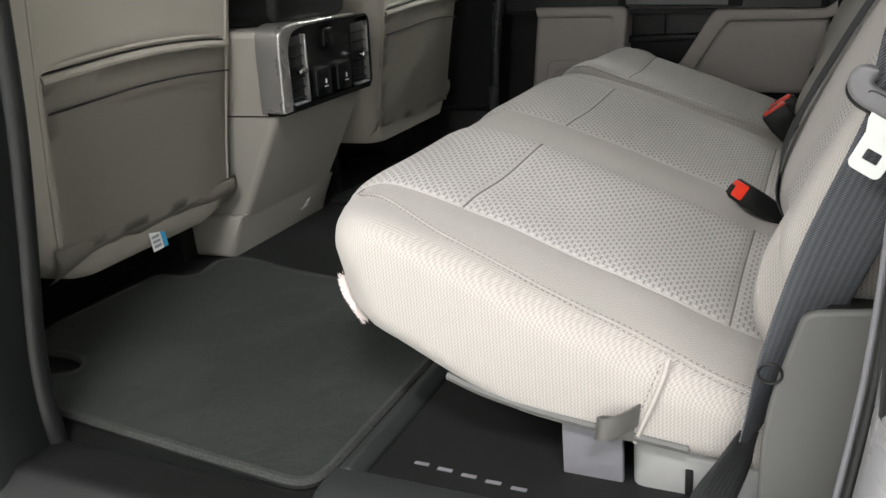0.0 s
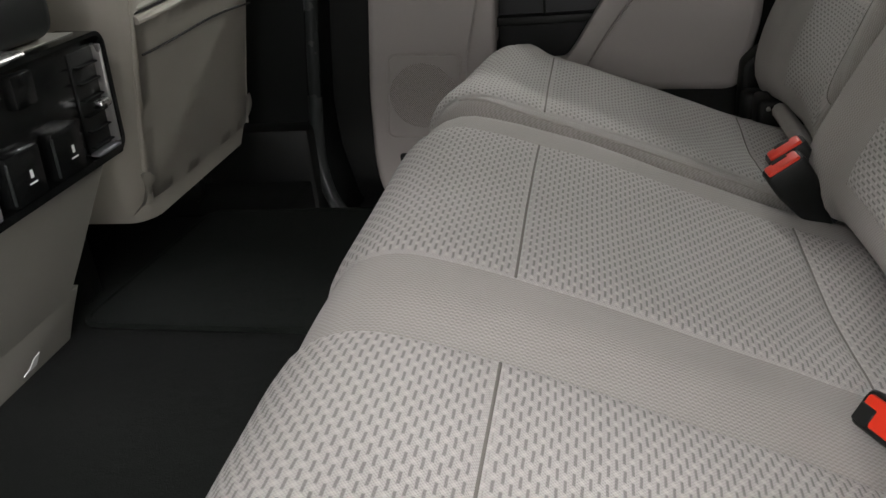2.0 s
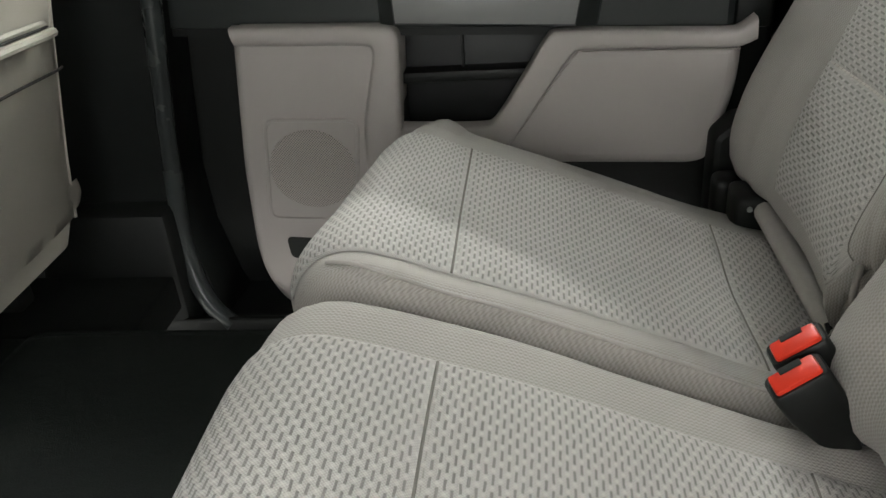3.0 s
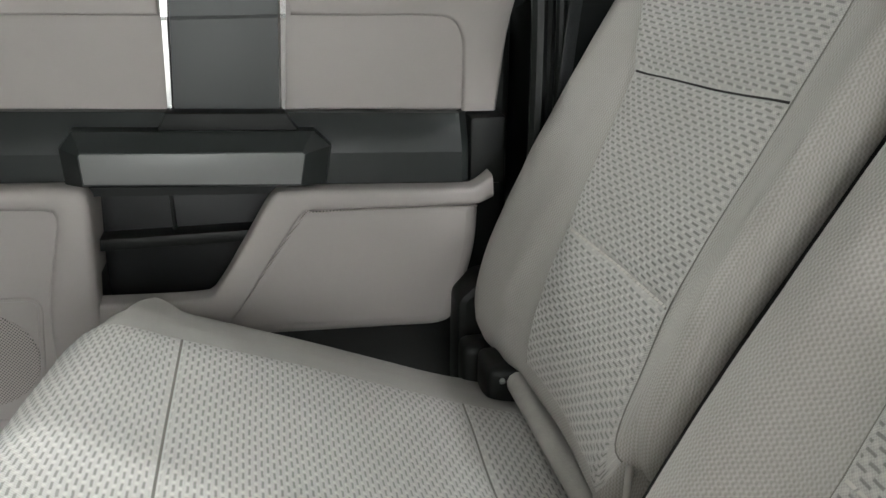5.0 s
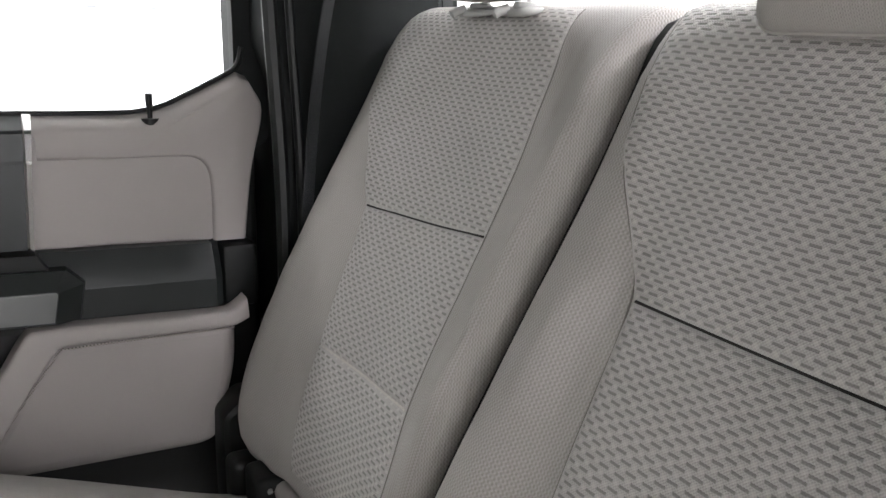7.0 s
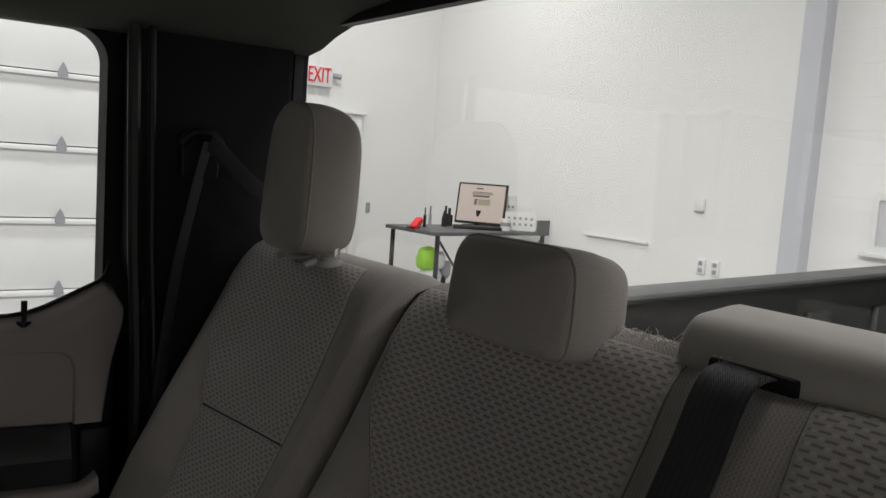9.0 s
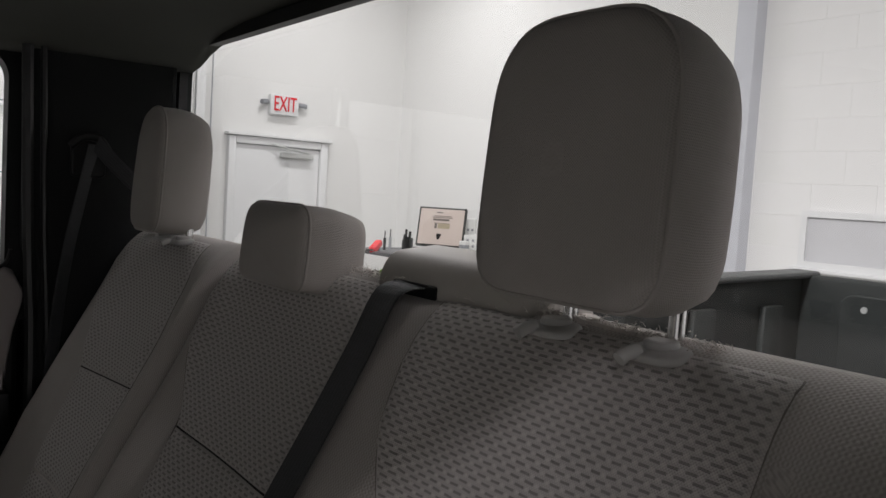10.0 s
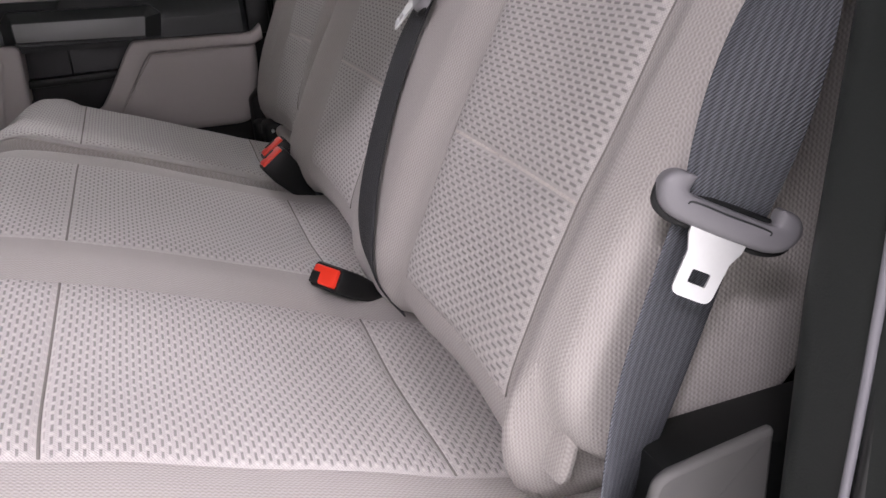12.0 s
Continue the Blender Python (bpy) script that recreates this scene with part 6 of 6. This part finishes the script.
part("riser_slot", boxmesh((0.256, -0.6745, 0.142), (0.263, -0.666, 0.172), 0.001), DARK, g)

STRAPGREY = grained("grey_satin_strap", (0.095, 0.092, 0.085), 0.32, 600, 0.1)
# fold lever: a loop of grey webbing at the cushion's lower edge
loop = smooth_line([(0.216, -0.686, 0.231), (0.202, -0.699, 0.226), (0.188, -0.705, 0.222), (0.1805, -0.700, 0.219), (0.186, -0.692, 0.217), (0.212, -0.686, 0.214)], 6)
g = thing("pull_strap", (0.205, -0.69, 0.2), "grey webbing pull strap under the cushion edge", "pull strap")
part("strap", ribbon(loop, [(0.1, 0.1, 1)] * len(loop), 0.023, 0.0025), STRAPGREY, g)

# quarter trim beside the seat
structure("trim_9", prism(rounded([(0.322, 0.10), (0.322, 0.275), (0.346, 0.366), (0.355, 0.371), (0.43, 0.380), (0.43, 0.10)], [0.004, 0.04, 0.006, 0.006, 0.004, 0.004]), 1, -0.735, -0.7265, 0.004, 3), GREYTRIM, "grey moulded trim beside the seat cushion")
# added black block: only a shaded void lies here
structure("trim_11", boxmesh((0.362, -0.7255, 0.25), (0.52, -0.673, 0.360), 0.004), DARK, "black block that stands for the dark void behind the grey trim")
g = thing("trim_plug", (0.326, -0.736, 0.317), "round black plug in the grey side trim", "plug")
part("plug_ring", tube([(0.3265 + 0.0085 * math.cos(a), -0.7355, 0.316 + 0.0085 * math.sin(a)) for a in [2 * math.pi * k / 20 for k in range(20)]], 0.0013, 6, True), DARK, g)
# same trim on the far side, mostly hidden, coloured black for the shade there
structure("trim_10", prism(rounded([(0.315, 0.10), (0.315, 0.31), (0.345, 0.335), (0.43, 0.335), (0.43, 0.10)], 0.01), 1, 0.742, 0.80, 0.010), DARK, "moulded trim beside the far cushion, blackened for shade")


# ---- seat belts ----
def buckle(name, at, rz, ry, label, roll=0, notch=True):
    g = thing(name, at, label, "seat belt buckle", "belt buckles")
    m = pose(*at, 0, 0, rz) @ pose(0, 0, 0, 0, ry, 0) @ pose(0, 0, 0, roll, 0, 0)
    # local x runs back from the slot into the stalk
    bm = bmesh.new()
    secs = [(0.0, 0.0225, 0.0130), (0.003, 0.024, 0.0145), (0.03, 0.0235, 0.0145), (0.066, 0.017, 0.0115), (0.094, 0.011, 0.008), (0.100, 0.009, 0.006)]
    rings = []
    for x, hy, hz in secs:
        rings.append([bm.verts.new(m @ Vector((x, y, z))) for y, z in rounded([(-hy, -hz), (hy, -hz), (hy, hz), (-hy, hz)], 0.006, 3)])
    for a, b in zip(rings, rings[1:]):
        for i in range(len(a)):
            bm.faces.new((a[i], a[(i + 1) % len(a)], b[(i + 1) % len(a)], b[i]))
    bm.faces.new(rings[0][::-1])
    bm.faces.new(rings[-1])
    part("buckle_case", bm, DARK, g)
    part("release_button", boxmesh((-0.004, -0.0195, -0.0105), (0.014, 0.0195, 0.0110), 0.003, 2, m), RED, g, "bright red release button")
    if notch:
        part("slot", boxmesh((-0.0048, 0.006, -0.0112), (0.004, 0.0200, 0.003), 0.001, 1, m), DARK, g)
    else:
        part("slot", boxmesh((-0.0046, -0.0095, -0.0112), (0.004, 0.0095, -0.0035), 0.0008, 1, m), DARK, g)
    part("stalk", ribbon([m @ Vector((0.075, 0, 0)), m @ Vector((0.11, 0, -0.004)), m @ Vector((0.15, 0, -0.016))], [m.to_3x3() @ Vector((0, 1, 0))] * 3, 0.026, 0.006), BELT, g)
    return g


buckle("belt_buckle", (0.256, -0.240, 0.314), 28, 36, "black belt buckle with a red button lying on the seat")
buckle("belt_buckle", (0.272, 0.196, 0.334), 6, 56, "black belt buckle with a red button between the cushions", 90, False)
buckle("belt_buckle", (0.280, 0.229, 0.341), 3, 56, "black belt buckle with a red button between the cushions", 90, False)


def polar(poly, c, n=48):
    """The outline's points met by n even rays from c."""
    C = Vector(c)
    P = [Vector(p) - C for p in poly]
    out = []
    for k in range(n):
        d = Vector((math.cos(2 * math.pi * k / n), math.sin(2 * math.pi * k / n)))
        best = 0.0
        for a, b in zip(P, P[1:] + P[:1]):
            e = b - a
            det = d.x * -e.y + d.y * e.x
            if abs(det) < 1e-12:
                continue
            r = (a.x * -e.y + a.y * e.x) / det
            t = (d.x * a.y - d.y * a.x) / det
            if r > 0 and -1e-6 <= t <= 1 + 1e-6:
                best = max(best, r)
        out.append(tuple(C + d * best))
    return out


def hung(at, way, across):
    """A pose at a point whose -z runs along way and whose x runs across."""
    z = -Vector(way).normalized()
    x = Vector(across)
    x = (x - z * x.dot(z)).normalized()
    y = z.cross(x)
    return Matrix.Translation(at) @ Matrix((x, y, z)).transposed().to_4x4()


def tongue(g, m, size=1.0):
    """Steel tongue with its square hole and the moulded slide: a thick lower bar with two horns, and a thin bar behind the webbing."""
    m = m @ Matrix.Scale(size, 4)
    # a broad U: two round lobes beside the webbing and a thick bar below it
    outer = [(-0.0375, 0.0225), (-0.049, 0.0220), (-0.0570, 0.016), (-0.0590, 0.006), (-0.053, -0.006), (-0.040, -0.0125), (-0.02, -0.0140), (0.0, -0.0145), (0.02, -0.0140), (0.040, -0.0125), (0.053, -0.006), (0.0590, 0.006), (0.0570, 0.016), (0.049, 0.0220), (0.0375, 0.0225)]
    inner = [(-0.0350, 0.0210), (-0.0345, 0.017), (-0.0350, 0.0125), (-0.0350, 0.0100), (-0.0335, 0.0088), (-0.029, 0.0082), (-0.015, 0.0080), (0.0, 0.0080), (0.015, 0.0080), (0.029, 0.0082), (0.0335, 0.0088), (0.0350, 0.0100), (0.0350, 0.0125), (0.0345, 0.017), (0.0350, 0.0210)]
    bm = border(outer, inner, 1, -0.0085, 0.0065, 0.0062, 56)
    bmesh.ops.transform(bm, matrix=m, verts=bm.verts)
    slide = part("slide", bm, SLIDE, g, "grey moulded slide", angle=60)
    bm = tube(smooth_line([(-0.034, -0.0084, 0.0010), (-0.029, -0.0086, 0.0042), (0.0, -0.0086, 0.0040), (0.031, -0.0086, 0.0042), (0.034, -0.0084, 0.0010)], 5), 0.0008, 6)
    bmesh.ops.transform(bm, matrix=m, verts=bm.verts)
    part("moulded_line", bm, DARKGREY, slide)
    bm = prism(rounded([(-0.0605, 0.012), (0.0605, 0.012), (0.058, -0.010), (0.042, -0.018), (-0.042, -0.018), (-0.058, -0.010)], 0.010, 4), 1, 0.001, 0.008, 0.003)
    bmesh.ops.transform(bm, matrix=m, verts=bm.verts)
    part("slide_back", bm, DARK, slide, "black back of the slide")
    plate = rounded([(-0.024, -0.008), (-0.0225, -0.020), (-0.0175, -0.028), (-0.0165, -0.066), (0.0165, -0.066), (0.0175, -0.028), (0.0225, -0.020), (0.024, -0.008)], [0.001, 0.004, 0.004, 0.007, 0.007, 0.004, 0.004, 0.001], 4)
    hole = rounded([(-0.0075, -0.054), (-0.0075, -0.043), (0.0075, -0.043), (0.0075, -0.054)], 0.001, 4)
    bm = ring_prism(polar(plate, (0, -0.0485)), polar(hole, (0, -0.0485)), 1, -0.0042, -0.0018)
    bmesh.ops.transform(bm, matrix=m, verts=bm.verts)
    part("steel_tongue", bm, STEEL, g, "bright steel tongue with a square hole")


SLIDE = grained("grey_slide_plastic", (0.16, 0.157, 0.164), 0.35, 900, 0.08)


def strap(name, line, sides, width, parent, n=8, cloth=None):
    P = smooth_line(line, n)
    S = smooth_line(sides, n)
    return part(name, ribbon(P, S, width), cloth or BELT, parent, angle=60)


# near outer belt
g = thing("seat_belt", (0.35, -0.70, 0.2), "dark grey seat belt hanging beside the near seat", "seat belt", "seat belts")
strap("webbing", [(0.520, -0.705, 1.03), (0.500, -0.704, 0.93), (0.493, -0.705, 0.869), (0.485, -0.706, 0.79), (0.470, -0.708, 0.725), (0.457, -0.710, 0.695), (0.433, -0.718, 0.648), (0.415, -0.723, 0.610), (0.406, -0.720, 0.572), (0.404, -0.711, 0.537), (0.403, -0.704, 0.508)],
      [(-0.5, -0.87, 0), (-0.75, -0.65, 0), (-0.8, -0.6, 0), (-0.72, -0.69, 0), (-0.5, -0.87, 0), (-0.35, -0.94, 0), (0.0, -1, 0), (0.43, -0.90, -0.1), (0.72, -0.66, -0.25), (0.86, -0.38, -0.36), (0.90, -0.12, -0.42)], 0.0535, g)
strap("webbing", [(0.405, -0.693, 0.508), (0.393, -0.692, 0.473), (0.3665, -0.694, 0.4025), (0.3390, -0.700, 0.319), (0.3195, -0.7045, 0.2655), (0.309, -0.704, 0.232)],
      [(1, 0.0, -0.42), (1, 0.0, -0.36), (1, 0.10, -0.35), (0.80, 0.55, -0.42), (0.35, 0.85, -0.50), (0.12, 0.90, -0.52)], 0.0515, g)
# the end of the belt folds and runs down black behind the riser
strap("folded_end", [(0.312, -0.700, 0.240), (0.300, -0.700, 0.205), (0.286, -0.699, 0.170), (0.274, -0.698, 0.134)], [(0.30, 0.85, -0.50), (0.55, 0.70, -0.45), (0.75, 0.55, -0.40), (0.80, 0.50, -0.35)], 0.046, g, 8, DARKERBELT)
tongue(g, hung((0.4000, -0.711, 0.514), (-0.45, 0.0, -0.89), (0.88, -0.36, -0.40)), 0.74)

# centre belt from the backrest's top, with the cover it comes out of
g = thing("belt_cover", (0.62, -0.23, 0.83), "taupe plastic cover where the centre belt leaves the backrest", "belt cover")
part("cover_shell", prism(rounded([(0.592, 0.820), (0.590, 0.852), (0.604, 0.876), (0.668, 0.884), (0.680, 0.820)], [0.004, 0.012, 0.02, 0.012, 0.004]), 1, -0.340, -0.105, 0.010, 3), LITTAUPE, g)
part("cover_slot", boxmesh((0.588, -0.215, 0.836), (0.60, -0.140, 0.850), 0.003), DARK, g, "black slot")
part("cover_foot", boxmesh((0.60, -0.358, 0.822), (0.67, -0.30, 0.842), 0.008), LITTAUPE, g)
g = thing("centre_seat_belt", (0.58, -0.15, 0.84), "black centre belt lying down the backrest", "seat belt", "seat belts")
CB = [(0.592, -0.176, 0.848), (0.560, -0.176, 0.840), (0.532, -0.176, 0.788), (0.497, -0.175, 0.725), (0.461, -0.170, 0.658), (0.428, -0.165, 0.595), (0.394, -0.168, 0.541), (0.360, -0.186, 0.481), (0.328, -0.215, 0.420), (0.308, -0.240, 0.368), (0.306, -0.25, 0.315), (0.335, -0.25, 0.262)]
strap("webbing", CB, [(0.05, 1, 0.05)] * 6 + [(-0.1, 1, 0.0)] * 4 + [(0.1, 1, 0.1)] * 2, 0.046, g, 6, DARKERBELT)
tongue(g, hung((0.416, -0.166, 0.592), (-0.42, 0.35, -0.62), (-0.35, -0.90, -0.30)), 0.72)

# far outer belt on the pillar
g = thing("far_seat_belt", (0.50, 0.74, 0.5), "dark seat belt hanging on the far rear pillar", "seat belt", "seat belts")
part("belt_guide", tube(smooth_line([(0.468, 0.752, 0.985), (0.488, 0.744, 1.003), (0.515, 0.742, 1.0), (0.535, 0.75, 0.975)], 5), 0.008, 8), DARK, g, "moulded upper belt guide")
part("guide_plate", prism(rounded([(0.47, 0.93), (0.47, 1.0), (0.50, 1.015), (0.53, 1.0), (0.53, 0.93)], 0.012), 1, 0.752, 0.768, 0.004), DARK, g)
# the darker webbing here stands for the shade on the far pillar
strap("webbing", [(0.505, 0.735, 0.990), (0.488, 0.745, 0.90), (0.47, 0.752, 0.80), (0.455, 0.755, 0.68), (0.44, 0.755, 0.50), (0.43, 0.755, 0.34)], [(0.62, 0.78, 0)] * 6, 0.046, g, 8, DARKERBELT)
strap("webbing", [(0.508, 0.735, 0.992), (0.535, 0.728, 0.962), (0.565, 0.722, 0.932), (0.60, 0.72, 0.905)], [(0.3, -0.3, 0.9)] * 4, 0.030, g, 8, DARKERBELT)
